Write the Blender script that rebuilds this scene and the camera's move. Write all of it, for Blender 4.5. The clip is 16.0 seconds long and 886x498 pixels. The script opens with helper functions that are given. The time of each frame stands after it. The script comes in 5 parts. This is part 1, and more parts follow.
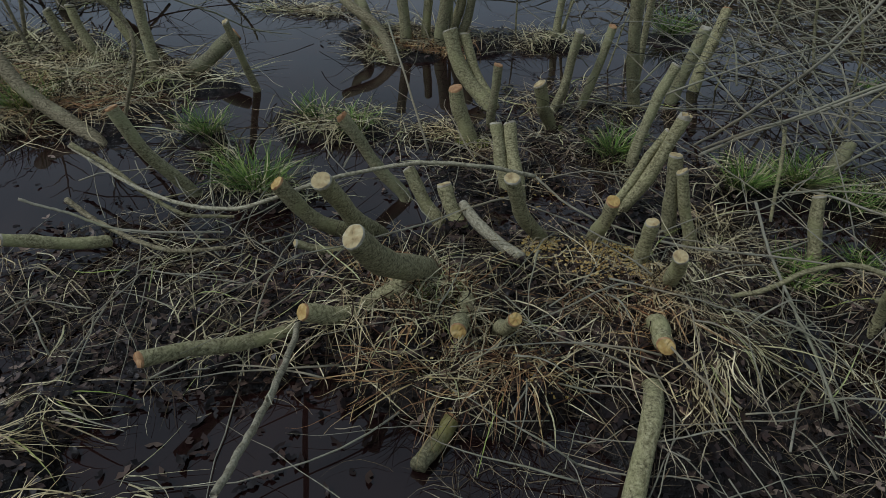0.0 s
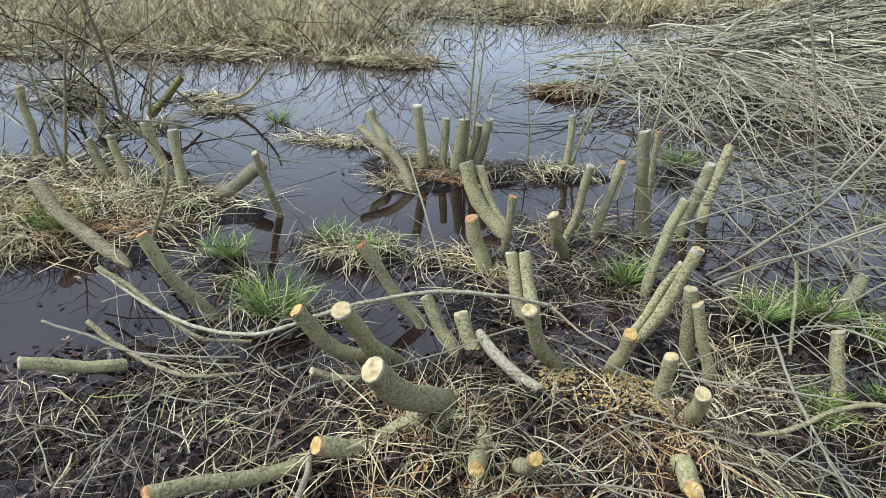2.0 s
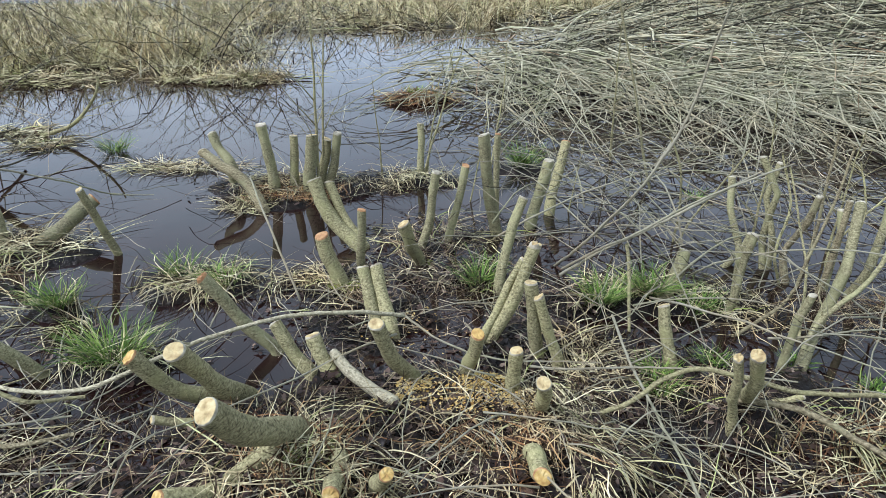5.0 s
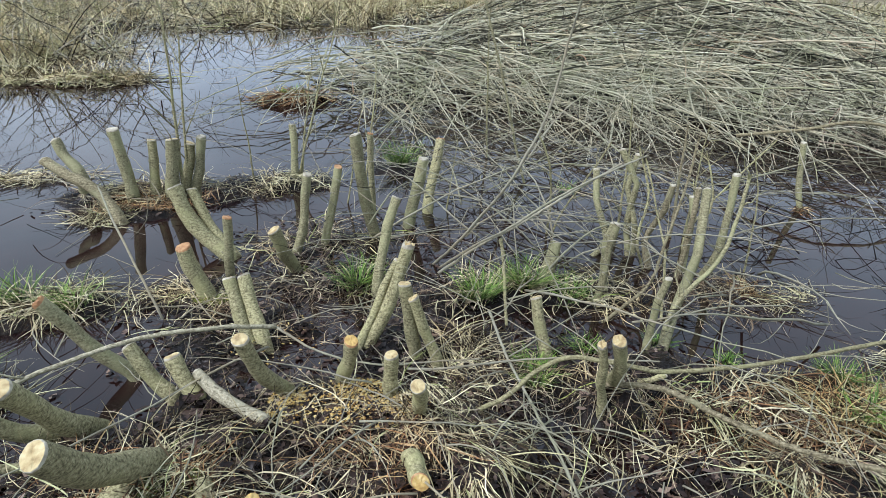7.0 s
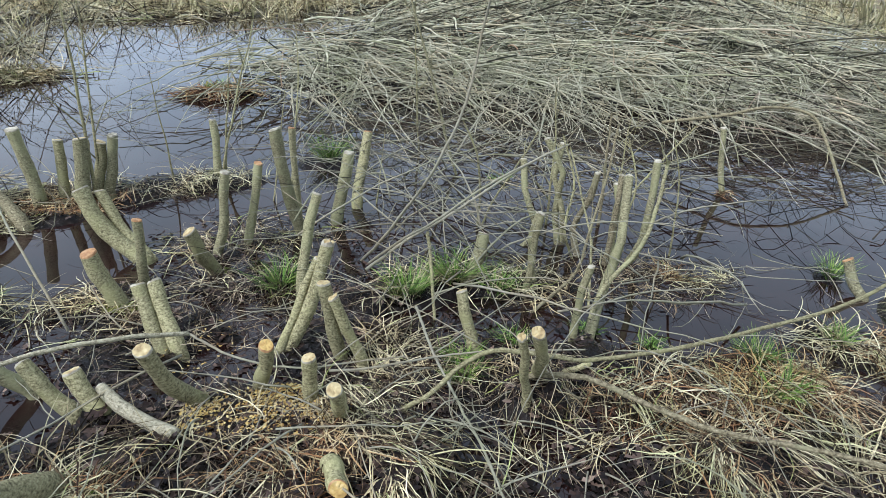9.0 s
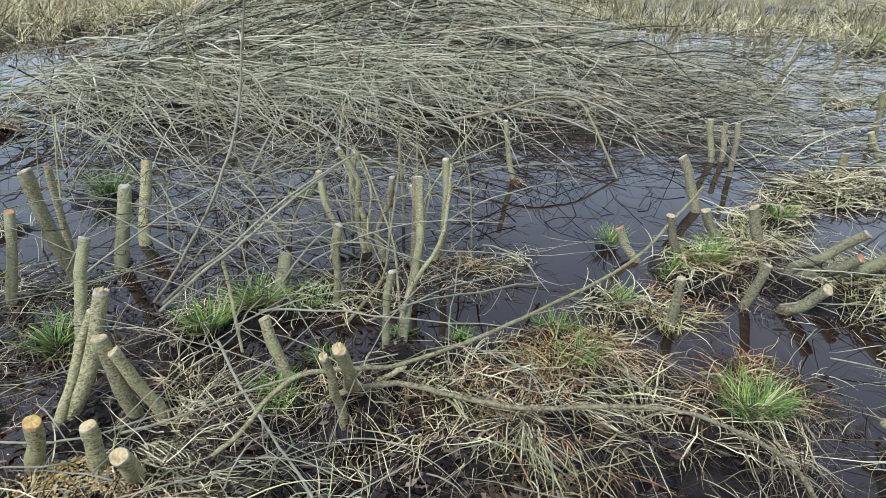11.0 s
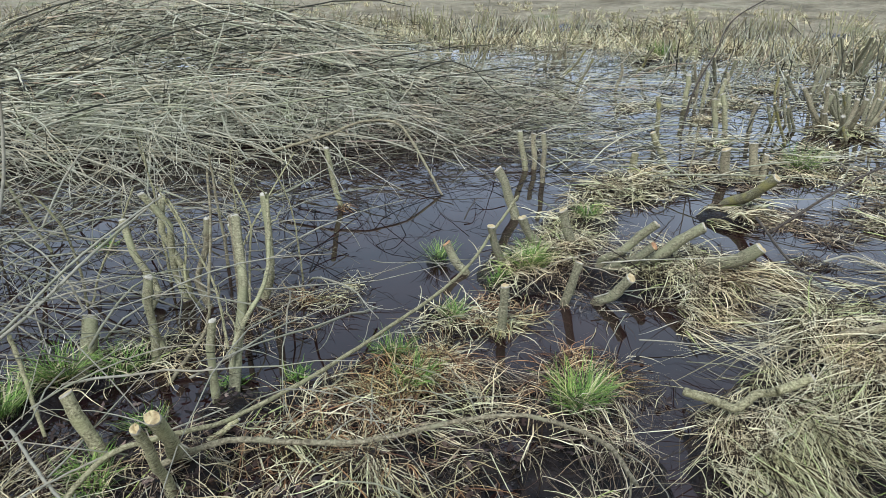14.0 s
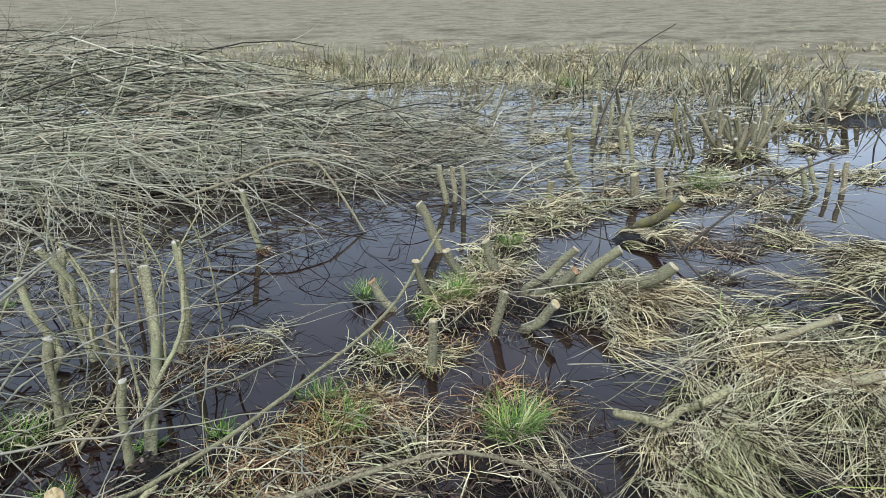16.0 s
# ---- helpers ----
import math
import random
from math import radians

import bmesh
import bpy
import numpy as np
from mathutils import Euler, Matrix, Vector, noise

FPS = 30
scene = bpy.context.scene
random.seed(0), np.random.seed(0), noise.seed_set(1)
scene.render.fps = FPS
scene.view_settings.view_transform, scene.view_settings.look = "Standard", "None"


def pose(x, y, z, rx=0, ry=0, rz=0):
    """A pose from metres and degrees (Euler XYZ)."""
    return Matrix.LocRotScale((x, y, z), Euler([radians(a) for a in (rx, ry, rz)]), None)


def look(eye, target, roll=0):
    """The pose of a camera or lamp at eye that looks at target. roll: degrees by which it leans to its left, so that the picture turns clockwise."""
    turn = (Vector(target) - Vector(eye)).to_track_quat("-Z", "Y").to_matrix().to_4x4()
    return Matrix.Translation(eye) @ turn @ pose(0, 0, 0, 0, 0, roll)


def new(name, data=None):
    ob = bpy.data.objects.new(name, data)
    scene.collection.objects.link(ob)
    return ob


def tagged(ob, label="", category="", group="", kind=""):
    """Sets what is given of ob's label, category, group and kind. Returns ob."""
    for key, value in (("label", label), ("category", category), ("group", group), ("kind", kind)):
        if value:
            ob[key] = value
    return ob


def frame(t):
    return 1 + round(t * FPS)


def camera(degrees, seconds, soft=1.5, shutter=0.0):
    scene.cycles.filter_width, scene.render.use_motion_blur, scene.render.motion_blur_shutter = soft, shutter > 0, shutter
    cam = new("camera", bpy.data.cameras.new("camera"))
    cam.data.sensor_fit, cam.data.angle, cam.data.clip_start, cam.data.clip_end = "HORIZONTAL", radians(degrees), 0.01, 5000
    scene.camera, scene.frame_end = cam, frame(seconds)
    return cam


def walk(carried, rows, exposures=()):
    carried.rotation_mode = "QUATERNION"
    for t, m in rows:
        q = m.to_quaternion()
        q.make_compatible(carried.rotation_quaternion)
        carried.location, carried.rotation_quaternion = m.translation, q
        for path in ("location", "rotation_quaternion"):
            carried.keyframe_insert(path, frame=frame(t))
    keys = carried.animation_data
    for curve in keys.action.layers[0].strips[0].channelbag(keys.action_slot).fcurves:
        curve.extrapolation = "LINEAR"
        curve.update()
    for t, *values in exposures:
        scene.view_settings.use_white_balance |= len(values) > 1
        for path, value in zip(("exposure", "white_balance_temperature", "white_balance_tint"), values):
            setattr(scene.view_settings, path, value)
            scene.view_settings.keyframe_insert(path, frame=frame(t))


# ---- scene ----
cam = camera(71.3, 16.0, soft=0.5)
PATH = [
    (0, (0.118, 0.015, 1.494), (-0.088, 1.582, 0.267), 1.5),
    (0.5, (0.105, 0.022, 1.519), (-0.122, 1.665, 0.402), 1.7),
    (1, (0.1, 0.027, 1.533), (-0.105, 1.726, 0.499), 2.5),
    (1.5, (0.094, 0.022, 1.542), (-0.148, 1.765, 0.592), 2.0),
    (2, (0.086, 0.018, 1.545), (-0.188, 1.777, 0.634), 1.7),
    (2.5, (0.083, 0.016, 1.551), (-0.183, 1.79, 0.666), 2.0),
    (3, (0.104, 0.02, 1.556), (-0.103, 1.803, 0.674), 1.8),
    (3.5, (0.129, 0.026, 1.559), (-0.004, 1.816, 0.677), 1.4),
    (3.7, (0.143, 0.028, 1.561), (0.033, 1.824, 0.687), 1.1),
    (5.8, (0.285, 0.056, 1.572), (0.512, 1.834, 0.686), 1.5),
    (6, (0.291, 0.06, 1.569), (0.549, 1.836, 0.687), 1.8),
    (6.5, (0.316, 0.073, 1.565), (0.664, 1.833, 0.681), 2.1),
    (7, (0.339, 0.086, 1.559), (0.77, 1.83, 0.68), 2.2),
    (7.5, (0.36, 0.103, 1.55), (0.871, 1.82, 0.661), 2.3),
    (8, (0.378, 0.11, 1.545), (0.946, 1.813, 0.664), 2.4),
    (8.2, (0.391, 0.113, 1.544), (0.96, 1.815, 0.66), 2.5),
    (10.3, (0.573, 0.094, 1.553), (1.431, 1.667, 0.665), 2.0),
    (10.5, (0.586, 0.085, 1.555), (1.524, 1.617, 0.677), 1.9),
    (11, (0.599, 0.08, 1.561), (1.669, 1.535, 0.7), 1.3),
    (11.5, (0.616, 0.078, 1.565), (1.789, 1.458, 0.716), 1.5),
    (12, (0.640, 0.066, 1.568), (1.903, 1.404, 0.705), 1.7),
    (12.5, (0.656, 0.052, 1.577), (1.926, 1.292, 0.771), 1.2),
    (13, (0.668, 0.043, 1.583), (1.998, 1.238, 0.776), 1.3),
    (13.5, (0.68, 0.038, 1.586), (2.084, 1.214, 0.782), 0.8),
    (14, (0.687, 0.039, 1.585), (2.129, 1.176, 0.791), 0.6),
    (14.5, (0.695, 0.041, 1.585), (2.179, 1.153, 0.834), -0.2),
    (15, (0.695, 0.041, 1.585), (2.222, 1.114, 0.865), -0.1),
    (15.5, (0.708, 0.044, 1.584), (2.276, 1.057, 0.865), -0.2),
    (16, (0.713, 0.045, 1.583), (2.323, 1.01, 0.893), -0.2),
]
walk(cam, [(t, look(eye, target, roll)) for t, eye, target, roll in PATH],
     [(0, -1.42, 5770, 11), (0.3, -1.2, 5770, 11), (0.6, -0.53, 5790, 12), (0.9, -0.14, 5820, 14), (1.2, 0.10, 5840, 14), (1.5, 0.21, 5800, 14), (8, 0.12, 5740, 14), (11, 0.09, 5620, 14), (16, 0.01, 5620, 14)])

# ---- light ----
world = bpy.data.worlds.new("overcast")
scene.world = world
world.use_nodes = True
wn, wl = world.node_tree.nodes, world.node_tree.links
sky = wn.new("ShaderNodeTexSky")
sky.sky_type = "NISHITA"
sky.sun_disc = False
sky.sun_elevation = radians(48)
sky.sun_rotation = radians(250)
sky.dust_density = 3.0
hs = wn.new("ShaderNodeHueSaturation")
hs.inputs["Saturation"].default_value = 0.5
wl.new(sky.outputs["Color"], hs.inputs["Color"])
# a thin broken cloud deck over the blue
tc = wn.new("ShaderNodeTexCoord")
cl = wn.new("ShaderNodeTexNoise")
cl.inputs["Scale"].default_value = 2.6
cl.inputs["Detail"].default_value = 5.0
wl.new(tc.outputs["Generated"], cl.inputs["Vector"])
cr = wn.new("ShaderNodeValToRGB")
cr.color_ramp.elements[0].position, cr.color_ramp.elements[0].color = 0.40, (8.8, 10.3, 11.3, 1)
cr.color_ramp.elements[1].position, cr.color_ramp.elements[1].color = 0.62, (12.4, 13.9, 14.5, 1)
wl.new(cl.outputs["Fac"], cr.inputs[0])
mx = wn.new("ShaderNodeMix")
mx.data_type = "RGBA"
mx.inputs[0].default_value = 0.7
wl.new(hs.outputs["Color"], mx.inputs[6])
wl.new(cr.outputs["Color"], mx.inputs[7])
# the deck brightens towards the horizon
sep = wn.new("ShaderNodeSeparateXYZ")
wl.new(tc.outputs["Generated"], sep.inputs[0])
fade = wn.new("ShaderNodeMapRange")
fade.inputs[1].default_value, fade.inputs[2].default_value, fade.inputs[3].default_value, fade.inputs[4].default_value = 0.0, 0.45, 1.8, 1.12
wl.new(sep.outputs["Z"], fade.inputs[0])
grade = wn.new("ShaderNodeVectorMath")
grade.operation = "SCALE"
wl.new(mx.outputs[2], grade.inputs[0])
wl.new(fade.outputs[0], grade.inputs["Scale"])
wl.new(grade.outputs[0], wn["Background"].inputs["Color"])
wn["Background"].inputs["Strength"].default_value = 0.08

sun = new("sun", bpy.data.lights.new("sun", "SUN"))
sun.data.energy = 4.1
sun.data.angle = radians(22)
sun.data.color = (1.0, 0.98, 0.95)
az, el = radians(250), radians(48)
sun.matrix_world = look((math.sin(az) * math.cos(el) * 20, math.cos(az) * math.cos(el) * 20, math.sin(el) * 20), (0, 0, 0))

# ---- materials ----
def material(name, rough=0.8, spec=0.4):
    m = bpy.data.materials.new(name)
    m.use_nodes = True
    b = m.node_tree.nodes["Principled BSDF"]
    b.inputs["Roughness"].default_value = rough
    b.inputs["Specular IOR Level"].default_value = spec
    return m, m.node_tree.nodes, m.node_tree.links, b


def ramp(nodes, stops):
    r = nodes.new("ShaderNodeValToRGB")
    e = r.color_ramp.elements
    while len(e) < len(stops):
        e.new(0.5)
    for k, (p, c) in enumerate(stops):
        e[k].position = p
        e[k].color = (*c, 1)
    return r


def noise_tex(nodes, links, scale, detail=4.0, stretch=None):
    c = nodes.new("ShaderNodeNewGeometry").outputs["Position"]
    if stretch:
        mp = nodes.new("ShaderNodeMapping")
        mp.inputs["Scale"].default_value = stretch
        links.new(c, mp.inputs["Vector"])
        c = mp.outputs["Vector"]
    n = nodes.new("ShaderNodeTexNoise")
    n.inputs["Scale"].default_value = scale
    n.inputs["Detail"].default_value = detail
    links.new(c, n.inputs["Vector"])
    return n.outputs["Fac"]


def mixed(nodes, links, fac, a, b, mode="MIX"):
    m = nodes.new("ShaderNodeMix")
    m.data_type, m.blend_type = "RGBA", mode
    for sock, v in ((m.inputs[0], fac), (m.inputs[6], a), (m.inputs[7], b)):
        if isinstance(v, (int, float)):
            sock.default_value = v
        elif isinstance(v, tuple):
            sock.default_value = (*v, 1)
        else:
            links.new(v, sock)
    return m.outputs[2]


def bump(nodes, links, b, height, strength=0.4, dist=0.004):
    k = nodes.new("ShaderNodeBump")
    k.inputs["Strength"].default_value = strength
    k.inputs["Distance"].default_value = dist
    links.new(height, k.inputs["Height"])
    links.new(k.outputs["Normal"], b.inputs["Normal"])


def bark_material(name, dark, mid, pale, lichen, amount):
    m, n, l, b = material(name, 0.82, 0.3)
    big = ramp(n, ((0.25, dark), (0.48, mid), (0.76, pale)))
    l.new(noise_tex(n, l, 115, 8), big.inputs[0])
    rings = noise_tex(n, l, 95, 4, (0.5, 0.5, 2.4))
    rr = ramp(n, ((0.36, (0.5, 0.48, 0.42)), (0.5, (1, 1, 1)), (0.7, (1.15, 1.15, 1.1))))
    l.new(rings, rr.inputs[0])
    c = mixed(n, l, 0.8, big.outputs[0], rr.outputs[0], "MULTIPLY")
    sp = ramp(n, ((0.32, (0.45, 0.42, 0.37)), (0.45, (1, 1, 1)), (0.70, (1.2, 1.2, 1.18))))
    l.new(noise_tex(n, l, 330, 4), sp.inputs[0])
    c = mixed(n, l, 0.75, c, sp.outputs[0], "MULTIPLY")
    # short dark lenticels and scars across the stem
    scar = ramp(n, ((0.27, (0.22, 0.20, 0.16)), (0.36, (1, 1, 1))))
    l.new(noise_tex(n, l, 150, 2, (0.7, 0.7, 2.2)), scar.inputs[0])
    c = mixed(n, l, 0.85, c, scar.outputs[0], "MULTIPLY")
    patch = ramp(n, ((1 - amount - 0.06, (0, 0, 0)), (1 - amount + 0.06, (1, 1, 1))))
    l.new(noise_tex(n, l, 9, 5), patch.inputs[0])
    half = n.new("ShaderNodeMath")
    half.operation = "MULTIPLY"
    half.inputs[1].default_value = 0.6
    l.new(patch.outputs[0], half.inputs[0])
    c = mixed(n, l, half.outputs[0], c, lichen)
    rnd = n.new("ShaderNodeObjectInfo").outputs["Random"]
    shade = ramp(n, ((0, (0.78, 0.76, 0.72)), (1, (1.12, 1.1, 1.02))))
    l.new(rnd, shade.inputs[0])
    c = mixed(n, l, 1.0, c, shade.outputs[0], "MULTIPLY")
    l.new(c, b.inputs["Base Color"])
    bump(n, l, b, rings, 0.8, 0.004)
    return m


def island_material(name, stops, rough=0.75, spec=0.3, grain=90):
    """Colour that differs from piece to piece, with a fine grain on top."""
    m, n, l, b = material(name, rough, spec)
    g = n.new("ShaderNodeNewGeometry")
    r = ramp(n, stops)
    l.new(g.outputs["Random Per Island"], r.inputs[0])
    v = ramp(n, ((0.3, (0.7, 0.7, 0.7)), (0.7, (1.2, 1.2, 1.2))))
    l.new(noise_tex(n, l, grain, 3), v.inputs[0])
    c = mixed(n, l, 0.7, r.outputs[0], v.outputs[0], "MULTIPLY")
    # broad weathering patches, greener and browner in turn
    w = ramp(n, ((0.34, (0.80, 0.84, 0.66)), (0.5, (1, 1, 1)), (0.66, (1.12, 1.0, 0.86))))
    l.new(noise_tex(n, l, 2.4, 4), w.inputs[0])
    c = mixed(n, l, 0.8, c, w.outputs[0], "MULTIPLY")
    l.new(c, b.inputs["Base Color"])
    return m


BARK = bark_material("bark", (0.065, 0.057, 0.031), (0.249, 0.233, 0.130), (0.412, 0.390, 0.244), (0.304, 0.302, 0.150), 0.42)
BARK_GREEN = bark_material("lichen_bark", (0.063, 0.058, 0.033), (0.231, 0.218, 0.127), (0.378, 0.361, 0.237), (0.283, 0.288, 0.158), 0.46)
BARK_BROWN = bark_material("brown_bark", (0.052, 0.042, 0.026), (0.200, 0.175, 0.109), (0.360, 0.323, 0.221), (0.261, 0.255, 0.152), 0.4)
BARK_PALE = bark_material("peeled_bark", (0.13, 0.12, 0.085), (0.31, 0.29, 0.21), (0.45, 0.43, 0.34), (0.36, 0.35, 0.26), 0.4)
BARK_DARK = bark_material("dark_bark", (0.02, 0.016, 0.013), (0.06, 0.05, 0.04), (0.12, 0.10, 0.08), (0.08, 0.08, 0.05), 0.3)
BARK_OLIVE = bark_material("olive_bark", (0.045, 0.042, 0.026), (0.155, 0.146, 0.09), (0.29, 0.28, 0.19), (0.19, 0.195, 0.11), 0.42)
BARK_MOSS = bark_material("mossy_bark", (0.045, 0.042, 0.024), (0.135, 0.125, 0.072), (0.27, 0.255, 0.16), (0.22, 0.20, 0.055), 0.5)


def wood_material(name, stops):
    m, n, l, b = material(name, 0.7, 0.3)
    r = ramp(n, stops)
    l.new(noise_tex(n, l, 45, 5), r.inputs[0])
    l.new(r.outputs[0], b.inputs["Base Color"])
    bump(n, l, b, noise_tex(n, l, 220, 3, (3, 0.4, 1)), 0.5, 0.002)
    return m


CUT_PALE = wood_material("sawn_wood_pale", ((0.3, (0.24, 0.17, 0.08)), (0.5, (0.40, 0.315, 0.155)), (0.7, (0.51, 0.43, 0.24))))
CUT_OLD = wood_material("weathered_cut", ((0.3, (0.20, 0.17, 0.12)), (0.5, (0.34, 0.31, 0.23)), (0.7, (0.46, 0.43, 0.33))))
CUT_YELLOW = wood_material("sawn_wood_yellow", ((0.3, (0.27, 0.15, 0.045)), (0.55, (0.45, 0.31, 0.10)), (0.75, (0.54, 0.42, 0.20))))
CUT_ORANGE = wood_material("sawn_wood_orange", ((0.3, (0.20, 0.10, 0.045)), (0.55, (0.36, 0.20, 0.09)), (0.75, (0.48, 0.33, 0.17))))

TWIG = island_material("twig_bark", ((0, (0.008, 0.007, 0.006)), (0.3, (0.035, 0.030, 0.023)), (0.45, (0.18, 0.17, 0.125)), (0.9, (0.43, 0.41, 0.31)), (1, (0.24, 0.16, 0.12))), 0.8, 0.1, 40)
POLE = island_material("brush_bark", ((0, (0.015, 0.015, 0.011)), (0.22, (0.06, 0.058, 0.042)), (0.40, (0.21, 0.205, 0.145)), (0.8, (0.445, 0.43, 0.305)), (0.95, (0.56, 0.54, 0.40)), (1, (0.30, 0.20, 0.13))), 0.8, 0.1, 25)
STRAW = island_material("dry_grass", ((0, (0.008, 0.006, 0.004)), (0.28, (0.05, 0.034, 0.018)), (0.45, (0.30, 0.255, 0.15)), (0.8, (0.57, 0.515, 0.315)), (0.93, (0.69, 0.64, 0.435)), (1, (0.25, 0.31, 0.08))), 0.7, 0.08, 60)
RUSTY = island_material("rusty_grass", ((0, (0.014, 0.008, 0.006)), (0.3, (0.10, 0.05, 0.026)), (0.6, (0.30, 0.17, 0.08)), (0.85, (0.46, 0.34, 0.17)), (1, (0.56, 0.48, 0.29))), 0.7, 0.12, 60)
REED = island_material("standing_reed", ((0, (0.02, 0.014, 0.008)), (0.2, (0.12, 0.09, 0.048)), (0.38, (0.42, 0.36, 0.20)), (0.8, (0.72, 0.65, 0.42)), (1, (0.40, 0.40, 0.19))), 0.75, 0.1, 30)
FIBRE = island_material("wet_fibre", ((0, (0.008, 0.006, 0.005)), (0.42, (0.045, 0.030, 0.020)), (0.7, (0.20, 0.15, 0.09)), (1, (0.54, 0.48, 0.33))), 0.55, 0.12, 60)
GREEN = island_material("green_grass", ((0, (0.035, 0.062, 0.014)), (0.35, (0.085, 0.155, 0.03)), (0.6, (0.145, 0.255, 0.045)), (0.84, (0.27, 0.33, 0.09)), (1, (0.54, 0.48, 0.28))), 0.6, 0.15, 60)
LEAF = island_material("fallen_leaf", ((0, (0.004, 0.003, 0.003)), (0.45, (0.014, 0.009, 0.008)), (0.8, (0.048, 0.030, 0.024)), (0.95, (0.11, 0.075, 0.058)), (1, (0.24, 0.18, 0.14))), 0.42, 0.22, 45)
CHIP = island_material("wood_chip", ((0, (0.30, 0.17, 0.05)), (0.5, (0.52, 0.37, 0.11)), (1, (0.64, 0.52, 0.24))), 0.8, 0.2, 90)
# near-black, standing in for shade under the heap and reflections in the pool
SHADE_MIRROR = island_material("shade_mirror_twig", ((0, (0.003, 0.0025, 0.002)), (0.6, (0.014, 0.011, 0.009)), (1, (0.05, 0.04, 0.03))), 0.5, 0.2, 60)
MOSS = island_material("moss", ((0, (0.06, 0.08, 0.015)), (0.5, (0.14, 0.17, 0.03)), (1, (0.26, 0.27, 0.06))), 0.9, 0.2, 120)


def mud_material():
    m, n, l, b = material("wet_mud", 0.2, 0.16)
    r = ramp(n, ((0.3, (0.003, 0.0025, 0.0022)), (0.5, (0.008, 0.006, 0.005)), (0.72, (0.024, 0.017, 0.013))))
    l.new(noise_tex(n, l, 11, 7), r.inputs[0])
    l.new(r.outputs[0], b.inputs["Base Color"])
    w = n.new("ShaderNodeMapRange")
    w.inputs[1].default_value, w.inputs[2].default_value, w.inputs[3].default_value, w.inputs[4].default_value = 0.42, 0.68, 0.06, 0.35
    l.new(noise_tex(n, l, 3.5, 5), w.inputs[0])
    l.new(w.outputs[0], b.inputs["Roughness"])
    bump(n, l, b, noise_tex(n, l, 34, 7), 1.0, 0.022)
    return m


def meadow_material():
    m, n, l, b = material("meadow_turf", 0.9, 0.2)
    r = ramp(n, ((0.3, (0.11, 0.092, 0.052)), (0.45, (0.19, 0.162, 0.10)), (0.58, (0.26, 0.225, 0.145)), (0.75, (0.15, 0.158, 0.075))))
    l.new(noise_tex(n, l, 0.5, 10), r.inputs[0])
    v = ramp(n, ((0.3, (0.6, 0.6, 0.6)), (0.7, (1.25, 1.25, 1.25))))
    l.new(noise_tex(n, l, 3, 8), v.inputs[0])
    l.new(mixed(n, l, 0.9, r.outputs[0], v.outputs[0], "MULTIPLY"), b.inputs["Base Color"])
    bump(n, l, b, noise_tex(n, l, 8, 6), 1.0, 0.15)
    return m


def water_material():
    m, n, l, b = material("bog_water", 0.02, 0.5)
    b.inputs["IOR"].default_value = 1.54
    r = ramp(n, ((0.35, (0.008, 0.004, 0.004)), (0.65, (0.018, 0.008, 0.0065))))
    l.new(noise_tex(n, l, 2.2, 5), r.inputs[0])
    l.new(r.outputs[0], b.inputs["Base Color"])
    bump(n, l, b, noise_tex(n, l, 2.5, 3), 0.05, 0.02)
    return m


MUD, MEADOW, WATER = mud_material(), meadow_material(), water_material()

# ---- mesh builders ----
rng = np.random.default_rng(7)


def mesh_from(name, verts, quads, mats, tris=None, slots=None, smooth=True):
    me = bpy.data.meshes.new(name)
    faces = [np.asarray(quads, np.int32).reshape(-1, 4)]
    tri = np.asarray(tris if tris is not None else [], np.int32).reshape(-1, 3)
    nq, nt = len(faces[0]), len(tri)
    me.vertices.add(len(verts))
    me.vertices.foreach_set("co", np.asarray(verts, np.float32).ravel())
    loops = np.concatenate([faces[0].ravel(), tri.ravel()])
    me.loops.add(len(loops))
    me.loops.foreach_set("vertex_index", loops)
    me.polygons.add(nq + nt)
    start = np.concatenate([np.arange(nq) * 4, nq * 4 + np.arange(nt) * 3]).astype(np.int32)
    me.polygons.foreach_set("loop_start", start)
    me.polygons.foreach_set("use_smooth", np.full(nq + nt, smooth))
    for mt in (mats if isinstance(mats, (list, tuple)) else [mats]):
        me.materials.append(mt)
    if slots is not None:
        me.polygons.foreach_set("material_index", np.asarray(slots, np.int32))
    me.update(calc_edges=True)
    me.validate()
    return me


